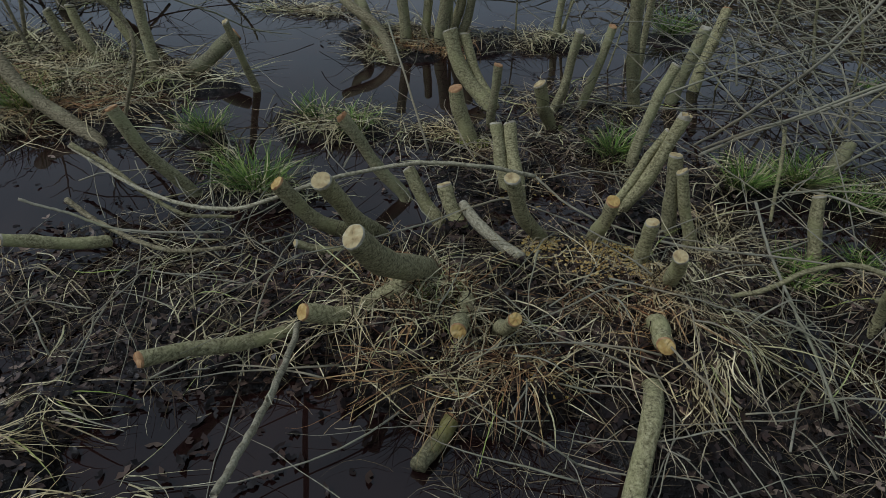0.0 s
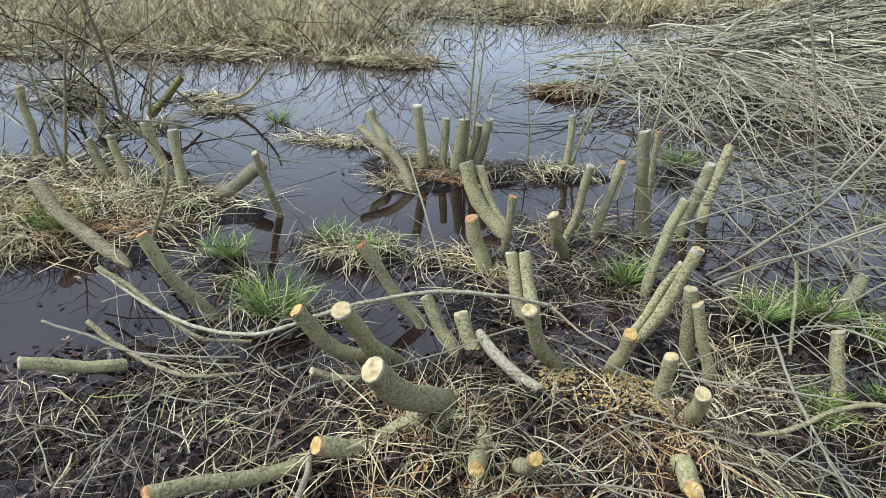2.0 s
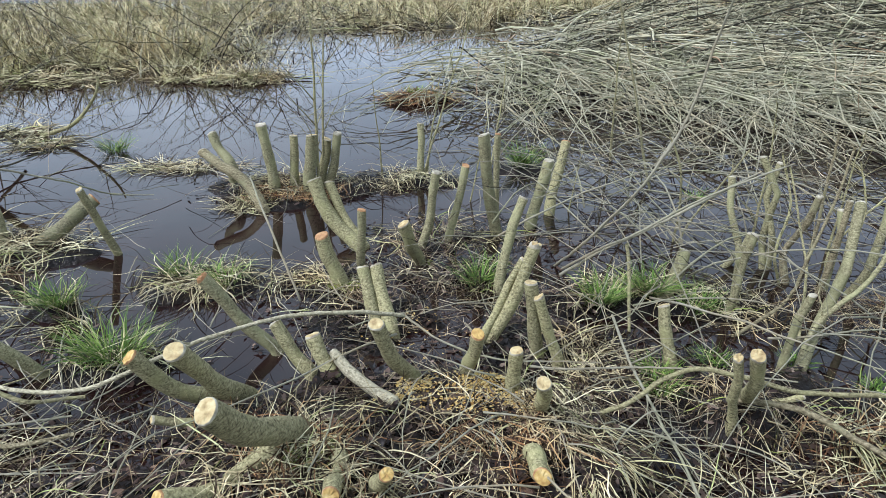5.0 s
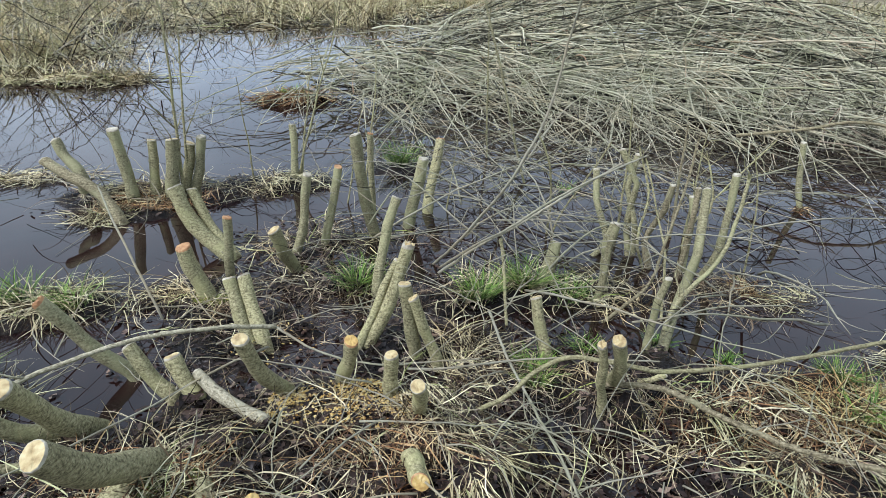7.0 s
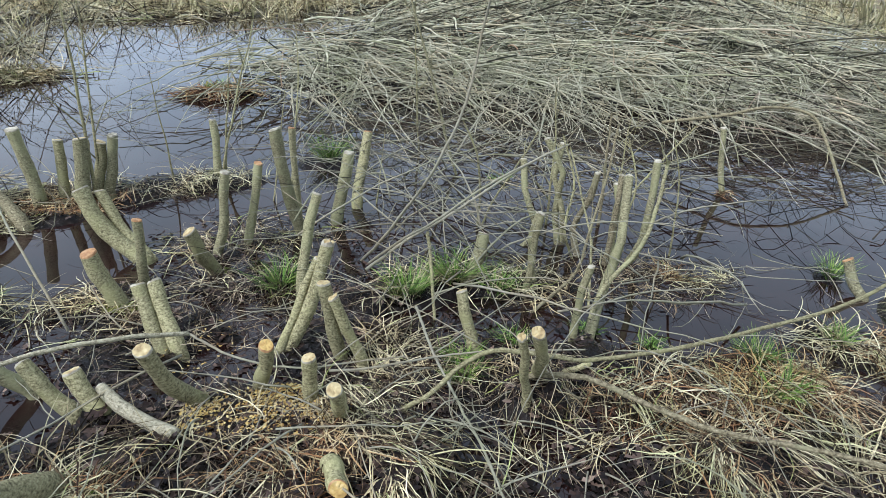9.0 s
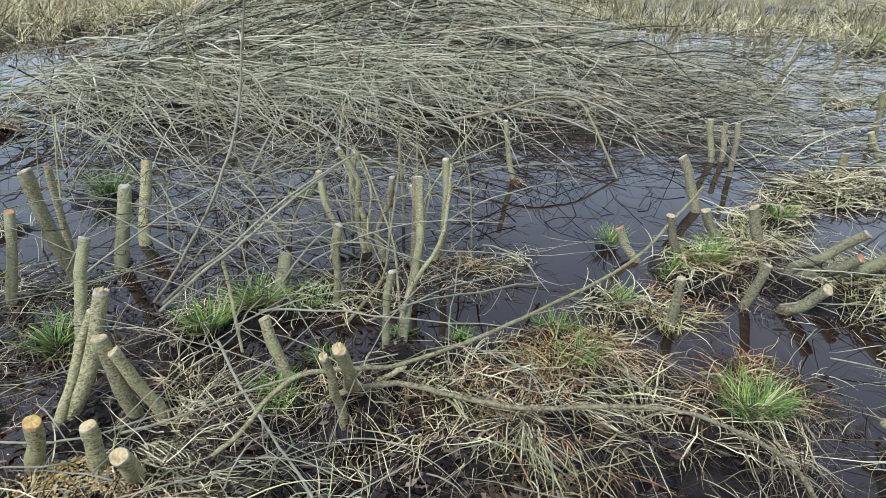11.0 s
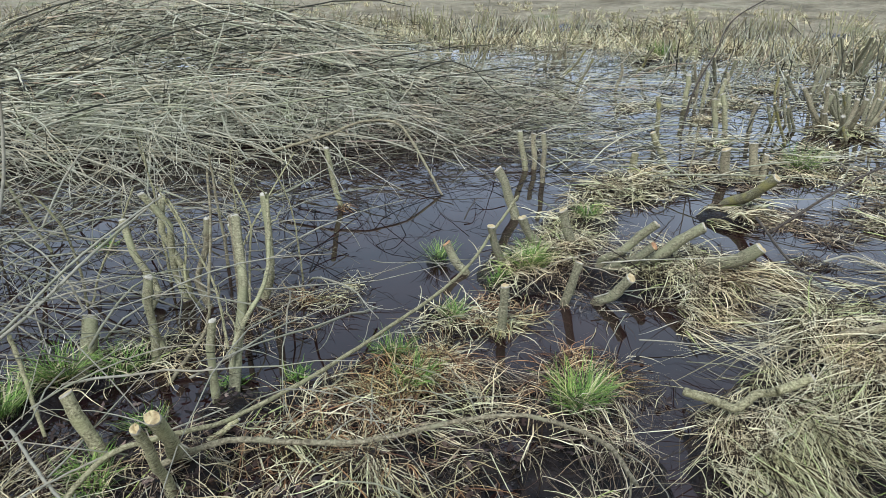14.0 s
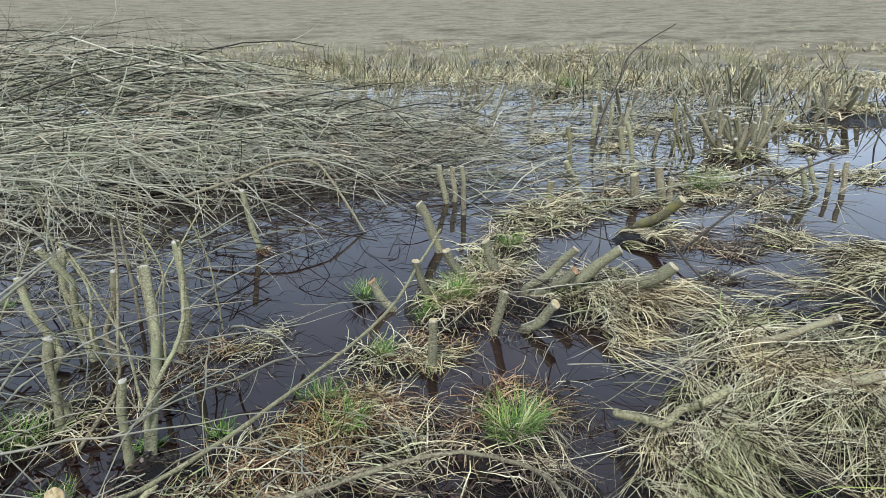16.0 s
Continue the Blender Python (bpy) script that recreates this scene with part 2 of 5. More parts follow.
def tubes(paths, radii, sides=5, caps=True):
    """Round rods along paths (N, K, 3) with radii (N, K): vertices, quads, triangles."""
    paths, radii = np.asarray(paths, float), np.asarray(radii, float)
    n, k, _ = paths.shape
    tan = np.gradient(paths, axis=1)
    tan /= np.linalg.norm(tan, axis=2, keepdims=True) + 1e-9
    ref = np.where(np.abs(tan[:, :1, 2:3]) > 0.8, np.array([1.0, 0.1, 0]), np.array([0.05, 0.1, 1.0]))
    ref = np.broadcast_to(ref, tan.shape)
    a = np.cross(tan, ref)
    a /= np.linalg.norm(a, axis=2, keepdims=True) + 1e-9
    b = np.cross(tan, a)
    ang = np.arange(sides) / sides * 2 * np.pi
    ring = a[:, :, None] * np.cos(ang)[:, None] + b[:, :, None] * np.sin(ang)[:, None]
    v = paths[:, :, None] + ring * radii[:, :, None, None]
    idx = np.arange(n * k * sides).reshape(n, k, sides)
    nxt = np.roll(idx, -1, axis=2)
    q = np.stack([idx[:, :-1], idx[:, 1:], nxt[:, 1:], nxt[:, :-1]], -1).reshape(-1, 4)
    t = np.zeros((0, 3), int)
    if caps:
        fan = [(idx[:, e, 0], idx[:, e, j], idx[:, e, j + 1]) for e in (0, k - 1) for j in range(1, sides - 1)]
        t = np.concatenate([np.stack(x, -1) for x in fan])
    return v.reshape(-1, 3), q, t


def ribbons(paths, widths, up=0.5):
    """Thin blades, slightly folded lengthwise, along paths (N, K, 3)."""
    n, k, _ = paths.shape
    tan = np.gradient(paths, axis=1)
    side = np.cross(tan, np.array([0, 0, 1.0]))
    side /= np.linalg.norm(side, axis=2, keepdims=True) + 1e-9
    roll = rng.normal(0, up, (n, 1, 1))
    side = side * np.cos(roll) + np.array([0, 0, 1.0]) * np.sin(roll)
    w = widths[:, None] * np.interp(np.linspace(0, 1, k), [0, 0.15, 0.6, 1], [0.7, 1, 0.85, 0.12])[None]
    v = np.stack([paths - side * w[..., None] / 2, paths + side * w[..., None] / 2], 2)
    idx = np.arange(n * k * 2).reshape(n, k, 2)
    q = np.stack([idx[:, :-1, 0], idx[:, :-1, 1], idx[:, 1:, 1], idx[:, 1:, 0]], -1).reshape(-1, 4)
    return v.reshape(-1, 3), q


def joined(sets):
    vs, qs, ts, o = [], [], [], 0
    for v, q, t in sets:
        vs.append(v), qs.append(q + o), ts.append(t + o)
        o += len(v)
    return np.concatenate(vs), np.concatenate(qs), np.concatenate(ts)


def part(name, me, parent, label="", where=None):
    ob = new(name, me)
    ob.parent = parent
    if where is not None:
        ob.location = Vector(where) - parent.matrix_basis.translation
    return tagged(ob, label)


def waves(x, y, scale, seed, n=5):
    """Smooth bumps between about -1 and 1."""
    r = np.random.default_rng(seed)
    out = 0.0
    for k in range(n):
        a, p, f = r.uniform(0, 6.28), r.uniform(0, 6.28), scale * r.uniform(0.6, 1.7)
        out = out + np.sin((x * np.cos(a) + y * np.sin(a)) * f + p + 1.3 * np.sin((y * np.cos(a) - x * np.sin(a)) * f * 0.7 + p))
    return out / (n ** 0.5 * 1.2)


# ---- ground ----
MOUNDS = []


def mound(x, y, rx, ry, h, turn=0):
    MOUNDS.append((x, y, rx, ry, h, radians(turn)))


# stool hummock and the mud round it
mound(0.25, 1.75, 0.75, 0.36, 0.09)
mound(0.60, 1.60, 0.45, 0.36, 0.08)
mound(-0.15, 1.55, 0.45, 0.35, 0.13)
mound(0.10, 1.30, 0.45, 0.25, 0.10)
mound(0.62, 1.25, 0.35, 0.35, 0.07)
mound(0.95, 1.20, 0.50, 0.40, 0.02)
mound(-0.75, 1.35, 0.45, 0.30, 0.04)
mound(-1.35, 1.30, 0.75, 0.45, 0.004)
mound(-1.05, 0.80, 0.40, 0.25, 0.06)
mound(-1.00, 1.75, 0.70, 0.25, -0.022)
mound(0.10, 2.42, 0.40, 0.30, 0.03)
mound(0.25, 2.80, 0.65, 0.40, -0.004)
mound(0.40, 3.35, 0.45, 0.30, -0.002)
mound(0.75, 2.20, 0.35, 0.25, 0.035)
mound(1.35, 1.80, 0.50, 0.28, 0.002)
mound(1.25, 2.10, 0.30, 0.18, -0.004)
mound(1.30, 2.62, 0.55, 0.20, 0.05)
mound(1.55, 1.25, 0.40, 0.30, 0.01)
# pool islets
mound(-2.60, 2.85, 0.90, 0.50, 0.05)
mound(-2.20, 3.30, 0.80, 0.28, 0.03, -10)
mound(-3.20, 3.40, 0.80, 0.50, 0.05)
mound(-1.42, 2.60, 0.20, 0.12, 0.04)
mound(-0.98, 2.18, 0.24, 0.14, 0.05)
mound(-0.85, 2.82, 0.42, 0.17, 0.04)
mound(-0.20, 2.85, 0.35, 0.18, 0.02)
mound(-0.60, 4.25, 0.75, 0.26, 0.035)
mound(-0.70, 3.92, 0.30, 0.14, 0.015)
mound(0.20, 4.35, 0.45, 0.24, 0.04)
mound(-1.60, 4.70, 0.60, 0.14, 0.0)
mound(-2.23, 5.15, 0.20, 0.12, 0.0)
mound(1.10, 4.62, 0.28, 0.18, 0.04)
mound(0.35, 7.00, 0.48, 0.20, 0.05)
mound(0.58, 2.85, 0.18, 0.14, 0.03)
mound(1.80, 2.50, 0.30, 0.20, 0.02)
mound(2.45, 2.45, 0.35, 0.12, 0.0)
# right bank
mound(2.10, 1.55, 0.75, 0.32, 0.045, -30)
mound(1.90, 1.15, 0.50, 0.30, 0.05, -30)
mound(2.72, 0.90, 0.42, 0.26, 0.03)
mound(1.40, 1.72, 0.16, 0.14, 0.10)
mound(2.20, 0.60, 0.50, 0.35, 0.03)
mound(2.88, 1.66, 0.20, 0.30, 0.02)
mound(3.60, 1.68, 0.42, 0.28, 0.06)
mound(4.00, 1.70, 0.35, 0.25, 0.07)
mound(4.10, 1.05, 0.50, 0.38, 0.07, -20)
mound(4.05, 0.78, 0.40, 0.18, 0.05)
mound(3.38, 2.20, 0.12, 0.10, 0.02)
mound(5.45, 1.05, 0.40, 0.22, 0.05)
mound(5.60, 1.85, 0.60, 0.35, 0.01)
mound(4.60, 1.85, 0.35, 0.25, 0.05)
mound(6.40, 1.28, 0.35, 0.22, 0.01)
mound(7.20, 0.85, 0.60, 0.35, 0.01)
mound(9.30, 0.85, 0.60, 0.40, 0.03)
mound(8.60, 4.40, 0.70, 0.35, 0.08)
mound(3.05, 0.15, 0.50, 0.28, 0.06, 20)
mound(2.65, 0.22, 0.30, 0.30, 0.05)
mound(3.80, 0.12, 0.60, 0.32, 0.09, -10)
mound(3.70, -0.35, 0.90, 0.45, 0.12)
mound(5.30, -0.55, 0.80, 0.40, 0.10)
mound(2.60, -0.60, 0.90, 0.60, 0.10)
# back shore
mound(-5.00, 9.60, 2.60, 1.30, 0.0)
mound(-2.10, 8.20, 0.90, 0.32, 0.02)
mound(-2.50, 15.20, 5.50, 2.00, 0.05)
mound(4.00, 17.00, 6.00, 2.50, 0.12)
mound(-4.40, 5.45, 0.24, 0.16, 0.04)
mound(-5.20, 9.90, 1.90, 1.30, 0.06)
# two unseen mud beds added under the heap so its gaps stay dark
mound(6.60, 9.30, 3.60, 2.50, 0.02, -30)
mound(5.20, 8.70, 2.70, 1.50, 0.03, -30)
mound(15.0, 5.20, 1.20, 0.60, 0.10)
mound(14.2, -0.40, 1.50, 0.80, 0.12)
mound(-6.50, 14.5, 5.00, 2.50, 0.10)
mound(0.00, 19.5, 6.50, 2.20, 0.10)
mound(-11.0, 10.0, 3.00, 3.00, 0.10)
# behind the camera
mound(0.60, -0.60, 2.20, 0.60, 0.15)
mound(-2.60, 0.30, 1.20, 0.80, 0.10)


POOLS = []


def pool(x, y, rx, ry):
    POOLS.append((x, y, rx, ry))


pool(-0.44, 2.04, 0.20, 0.09)
pool(-0.22, 2.12, 0.13, 0.08)
pool(-0.55, 2.18, 0.18, 0.10)
pool(0.29, 2.25, 0.11, 0.08)
pool(1.02, 2.03, 0.20, 0.12)
pool(-0.78, 1.90, 0.24, 0.11)
pool(-1.17, 2.34, 0.26, 0.14)
pool(-1.65, 1.95, 0.30, 0.16)
pool(0.46, 2.55, 0.14, 0.09)
pool(-0.68, 0.87, 0.36, 0.14)
pool(-0.13, 1.00, 0.28, 0.10)
pool(3.30, 0.85, 0.45, 0.22)
pool(3.55, 0.62, 0.25, 0.16)
pool(2.90, 0.64, 0.14, 0.12)
pool(1.72, 2.30, 0.20, 0.10)
pool(0.29, 2.14, 0.15, 0.08)
pool(0.97, 2.02, 0.13, 0.08)
pool(0.31, 2.19, 0.10, 0.07)
pool(1.03, 2.02, 0.22, 0.14)
pool(1.38, 2.17, 0.08, 0.06)
pool(0.29, 2.31, 0.12, 0.07)


def ground_z(x, y):
    x, y = np.asarray(x, float), np.asarray(y, float)
    z = np.full(np.broadcast(x, y).shape, -0.12)
    edge = 0.16 * waves(x, y, 5.0, 3) + 0.10 * waves(x, y, 13.0, 4)
    for mx, my, rx, ry, h, a in MOUNDS:
        dx, dy = x - mx, y - my
        u, w = (dx * np.cos(a) + dy * np.sin(a)) / rx, (dy * np.cos(a) - dx * np.sin(a)) / ry
        d = np.sqrt(u * u + w * w) + edge
        s = np.clip((1.35 - d) / 0.75, 0, 1)
        z = np.maximum(z, -0.12 + (h + 0.12) * s * s * (3 - 2 * s))
    z = z + 0.014 * waves(x, y, 16, 5) + 0.008 * waves(x, y, 41, 6)
    for px, py, rx, ry in POOLS:
        d = np.sqrt(((x - px) / rx) ** 2 + ((y - py) / ry) ** 2) + 0.8 * edge
        s = np.clip((1.3 - d) / 0.5, 0, 1)
        z = z + (np.minimum(z, -0.05) - z) * s
    far = np.hypot(x - 0.5, y)
    rise = np.clip((far - 21.5 - 1.5 * waves(x, y, 0.35, 8)) / 4, 0, 1)
    return z + rise * 0.5 + np.clip(far - 25, 0, None) * 0.05


def spread(lo, hi, step, reach):
    mid = np.arange(lo, hi + step / 2, step)
    out, g = [], step
    while sum(out) < reach:
        g *= 1.12
        out.append(g)
    out = np.cumsum(out)
    return np.concatenate([lo - out[::-1], mid, hi + out])


gx, gy = spread(-4.0, 7.0, 0.045, 420), spread(-0.6, 5.6, 0.045, 420)
X, Y = np.meshgrid(gx, gy)
Z = ground_z(X, Y)
gi = np.arange(X.size).reshape(X.shape)
gq = np.stack([gi[:-1, :-1], gi[:-1, 1:], gi[1:, 1:], gi[1:, :-1]], -1).reshape(-1, 4)
slot = ((np.hypot(X, Y) > 19.5) & (Z > 0.02))[:-1, :-1].ravel().astype(int)
ground = new("ground", mesh_from("ground", np.stack([X, Y, Z], -1).reshape(-1, 3), gq, [MUD, MEADOW], None, slot))
tagged(ground, "dark wet mud hummocks rising to a dry meadow", "ground", kind="structure")

wv = np.array([(-30, -30, 0), (45, -30, 0), (45, 40, 0), (-30, 40, 0)], float)
water = new("water", mesh_from("water", wv, [[0, 1, 2, 3]], WATER))
tagged(water, "still dark bog water reflecting an overcast sky", "water", kind="structure")


# ---- cut stems ----
def curve_through(pts, n):
    """A smooth line of n points through the given ones."""
    p = np.asarray(pts, float)
    p = np.concatenate([2 * p[:1] - p[1:2], p, 2 * p[-1:] - p[-2:-1]])
    s = np.linspace(0, len(p) - 3 - 1e-6, n)
    i = s.astype(int)
    f = (s - i)[:, None]
    a, b, c, d = p[i], p[i + 1], p[i + 2], p[i + 3]
    return 0.5 * (2 * b + (c - a) * f + (2 * a - 5 * b + 4 * c - d) * f * f + (3 * b - a - 3 * c + d) * f ** 3)


def stem_mesh(name, base, top, r, bark, origin, bow=0.12, sink=0.10, flare=1.25, crook=0.016):
    base, top = np.array(base, float), np.array(top, float)
    axis = top - base
    ln = np.linalg.norm(axis)
    root = base - np.array([0, 0, sink]) + axis / ln * 0.01
    side = np.array([0, 0, -1.0]) + (axis / ln) * axis[2] / ln
    mid = (base + top) / 2 + side * bow * ln
    k, sides = 16, 14
    line = curve_through([root, base, mid, top], k) - np.array(origin)
    s = np.linspace(0, 1, k)
    wr = np.random.default_rng(int(abs(base[0] * 977 + base[1] * 613 + top[2] * 311)))
    wig = wr.normal(0, crook * ln, (4, 3))
    line = line + np.stack([np.interp(s, [0, 0.3, 0.55, 0.8, 1.0], [0, *wig[:3, k3], 0]) for k3 in range(3)], -1)
    rad = r * (1 + (flare - 1) * (1 - s) ** 2) * (1 + 0.05 * np.sin(s * 17 + base[0] * 40) + 0.03 * np.sin(s * 39 + base[1] * 60))
    v, q, _ = tubes(line[None], rad[None], sides, False)
    v = v.reshape(k, sides, 3)
    wob = 1 + 0.06 * np.sin(np.arange(sides) / sides * 4 * np.pi + base[0] * 30)[None] * np.ones((k, 1))
    v = line[:, None] + (v - line[:, None]) * wob[..., None]
    tip = line[-1] - line[-2]
    tip /= np.linalg.norm(tip)
    return mesh_from(name, v.reshape(-1, 3), q, bark), v[-1] + np.array(origin), tip


def cut_mesh(name, rim, tip, origin, mats, ragged, seed):
    """The sawn end: bark rim, darker outer ring and paler heart, slightly uneven."""
    r = np.random.default_rng(seed)
    c = rim.mean(0)
    n = len(rim)
    rings = [rim]
    for f, up in ((0.97, 0.003), (0.91, 0.006), (0.45, 0.007)):
        rings.append(c + (rim - c) * f + tip * (up + max(ragged, 0.0035) * r.uniform(-0.2, 1.0, (n, 1))))
    v = np.concatenate(rings + [(c + tip * 0.007)[None]]) - np.array(origin)
    q, slots = [], []
    for a in range(3):
        for j in range(n):
            q.append((a * n + j, a * n + (j + 1) % n, (a + 1) * n + (j + 1) % n, (a + 1) * n + j))
            slots.append(0 if a < 2 else 1)
    t = [(3 * n + j, 3 * n + (j + 1) % n, 4 * n) for j in range(n)]
    return mesh_from(name, v, q, mats, t, slots + [1] * n, smooth=False)


SEED = [0]
PALE, YELLOW, ORANGE = [CUT_OLD, CUT_PALE], [CUT_ORANGE, CUT_YELLOW], [CUT_ORANGE, CUT_ORANGE]
OLD = [CUT_OLD, CUT_OLD]


def stem(base, top, r, owner=None, bark=None, cut=None, bow=0.12, ragged=0.0, flare=1.25, label="", name="tree_stump", sink=0.10, crook=0.016):
    """One sawn stem: a part of a stool, or a stump of its own."""
    SEED[0] += 1
    bark = bark or BARK
    cut = cut or (OLD if bark in (BARK_GREEN, BARK_BROWN, BARK_DARK) and r < 0.036 else PALE)
    me, rim, tip = stem_mesh("stem", base, top, r, bark, base, bow, sink, flare, crook)
    if owner:
        ob = part("stem", me, owner, "", base)
    else:
        ob = new(name, me)
        ob.location = base
        tagged(ob, label or "grey-barked cut stump with a pale sawn top standing in water", "tree stump", "cut stumps")
    lean = np.array([math.sin(SEED[0] * 2.3), math.cos(SEED[0] * 1.7), 0.0]) * 0.22
    rim = rim + tip * ((rim - rim.mean(0)) @ lean)[:, None]
    me2 = cut_mesh("cut_face", rim, tip, base, cut, ragged, SEED[0])
    # the bark ends where the sawn face begins
    k = len(me.vertices) - 14
    for j in range(14):
        me.vertices[k + j].co = Vector(rim[j]) - Vector(base)
    part("cut_face", me2, ob, "pale sawn wood" if cut is PALE else "grey weathered cut" if cut is OLD else "fresh orange-yellow sawn wood")
    return ob


def stool(where, label):
    ob = new("coppice_stool")
    ob.location = where
    return tagged(ob, label, "coppice stool", "coppice stools")


G, M, BR, OL = BARK_GREEN, BARK_MOSS, BARK_BROWN, BARK_OLIVE
A = stool((-0.25, 1.72, 0.1), "cut alder stool with thick grey stems splayed low over dry grass")
stem((-0.14, 1.64, 0.12), (-0.30, 1.32, 0.48), 0.040, A, bow=0.10)
stem((-0.37, 1.90, 0.05), (-0.49, 1.63, 0.45), 0.033, A, bow=0.10)
stem((-0.48, 1.90, 0.04), (-0.72, 1.80, 0.31), 0.029, A, bow=0.14, cut=YELLOW)
stem((-0.40, 1.72, 0.10), (-0.62, 1.66, 0.16), 0.015, A, bow=0.05)
stem((-0.19, 1.53, 0.15), (-0.47, 1.30, 0.19), 0.028, A, cut=YELLOW, bow=0.16)
B = stool((-0.10, 2.00, 0.05), "cut stool of leaning grey stems beside a hummock")
stem((-0.16, 2.02, 0.05), (-0.30, 2.10, 0.24), 0.028, B, bow=0.08)
stem((-0.05, 1.93, 0.05), (-0.15, 2.04, 0.22), 0.028, B, bow=0.08)
C = stool((0.15, 2.30, 0.03), "stool with two close upright cut stems and one leaning")
stem((0.08, 2.36, 0.03), (0.01, 2.52, 0.26), 0.029, C, bow=0.03)
stem((0.14, 2.35, 0.03), (0.07, 2.53, 0.26), 0.029, C, bow=0.03)
stem((0.24, 1.96, 0.07), (0.11, 1.85, 0.39), 0.029, C, bow=0.13)
D = stool((0.60, 1.85, 0.1), "low cut stool ringed by fresh yellow sawdust")
stem((0.43, 1.97, 0.08), (0.47, 1.91, 0.30), 0.025, D, cut=YELLOW, bow=0.10)
stem((0.60, 1.86, 0.08), (0.60, 1.83, 0.28), 0.024, D, bow=0.03)
stem((0.69, 1.75, 0.10), (0.65, 1.60, 0.32), 0.026, D, bow=0.05)
E1 = stool((0.75, 2.15, 0.04), "stool of upright greenish stems cut at knee height")
stem((0.56, 2.24, 0.04), (0.75, 2.36, 0.43), 0.025, E1, BARK, ragged=0.022, bow=0.03)
stem((0.52, 2.24, 0.04), (0.71, 2.38, 0.36), 0.019, E1, BARK, bow=0.03)
stem((0.75, 2.13, 0.05), (0.70, 2.14, 0.38), 0.026, E1, bow=0.02)
stem((0.83, 2.11, 0.04), (0.73, 2.11, 0.33), 0.021, E1, bow=0.06, ragged=0.01)
F = stool((0.05, 1.40, 0.12), "low stool with stems sawn off flush in dry grass")
stem((0.12, 1.40, 0.12), (0.16, 1.28, 0.28), 0.021, F, cut=YELLOW, bow=0.1)
stem((0.01, 1.50, 0.13), (0.00, 1.31, 0.18), 0.027, F, cut=YELLOW, bow=0.1)
H = stool((0.60, 1.40, 0.08), "leaning cut stems half buried in dry grass")
stem((0.62, 1.53, 0.10), (0.62, 1.39, 0.14), 0.030, H, cut=YELLOW, bow=0.05)
stem((0.58, 1.28, 0.08), (0.49, 0.90, 0.07), 0.026, H, cut=YELLOW, bow=-0.10)
J = stool((1.42, 1.78, 0.0), "pair of short cut stems rising from black mud")
stem((1.49, 1.82, 0.02), (1.28, 1.53, 0.46), 0.022, J, BARK, cut=PALE, bow=0.12, flare=1.5, ragged=0.008, sink=0.14)
stem((1.33, 1.65, 0.12), (1.24, 1.56, 0.43), 0.016, J, BARK, cut=PALE, bow=0.03, ragged=0.008, sink=0.14)
stem((1.52, 1.82, 0.04), (1.68, 1.80, 0.07), 0.012, J, BARK, bow=0.06, flare=1.0, sink=0.02)

stem((-0.36, 2.25, 0.02), (-0.60, 2.24, 0.37), 0.027, bark=G, cut=ORANGE, ragged=0.012, bow=0.06, label="leaning lichen-grey stump with a splintered orange end")
stem((-0.13, 2.79, 0.02), (-0.21, 2.82, 0.28), 0.038, cut=ORANGE, bow=0.03, label="short upright stump on a mossy foot")
stem((-0.04, 2.95, 0.02), (-0.02, 2.95, 0.36), 0.021, bark=G, cut=ORANGE, bow=0.0)
stem((0.27, 3.06, 0.02), (0.19, 2.95, 0.28), 0.034, bow=0.20, label="curved grey stump with a clean pale cut")
stem((0.29, 3.24, 0.0), (0.37, 3.29, 0.44), 0.025, bow=0.08, bark=G)
stem((0.44, 3.33, 0.0), (0.54, 3.37, 0.45), 0.023, bow=0.06, bark=G, cut=ORANGE)
stem((0.74, 3.41, 0.0), (0.64, 3.40, 0.62), 0.033, bow=0.0, bark=G)
stem((0.75, 3.52, 0.0), (0.74, 3.55, 0.58), 0.018, bow=0.02, bark=G, cut=ORANGE)
stem((0.96, 3.52, 0.0), (1.06, 3.58, 0.41), 0.034, bow=0.02, bark=G)
stem((1.12, 3.75, 0.0), (1.26, 4.00, 0.40), 0.034, bow=0.02, cut=ORANGE)
stem((0.65, 2.73, 0.03), (0.77, 2.79, 0.48), 0.024, bow=0.05, bark=G, label="leaning blue-grey stump beside a green tussock")
stem((1.30, 2.07, 0.0), (1.27, 2.18, 0.24), 0.025, bow=0.05, label="short curved stump with a pale slanted cut")
stem((1.44, 2.57, 0.02), (1.60, 2.76, 0.20), 0.031, bow=0.06, bark=G)
stem((0.30, 4.41, 0.0), (0.30, 4.51, 0.39), 0.026, bow=0.0, bark=G)
stem((1.73, 2.03, 0.0), (1.76, 2.01, 0.38), 0.016, bow=0.0, bark=G)
stem((1.70, 2.47, 0.0), (1.75, 2.45, 0.43), 0.016, bow=0.05, bark=G)
stem((3.70, 3.39, 0.0), (3.66, 3.49, 0.45), 0.020, bow=0.08, bark=G)
stem((-1.27, 2.13, 0.0), (-1.44, 2.01, 0.44), 0.028, bow=0.14, cut=ORANGE, bark=G, label="long leaning stump arching out of black water")
stem((-1.94, 2.48, 0.00), (-2.53, 2.70, 0.31), 0.034, bow=0.06, bark=BR, label="long grey stem leaning low out of the islet")
stem((-1.41, 3.22, 0.00), (-1.49, 3.14, 0.41), 0.021, bow=0.0, crook=0.008, label="leaning pale stump standing in open water")
stem((-2.10, 3.35, 0.03), (-2.16, 3.43, 0.41), 0.033, bow=0.0, bark=G)

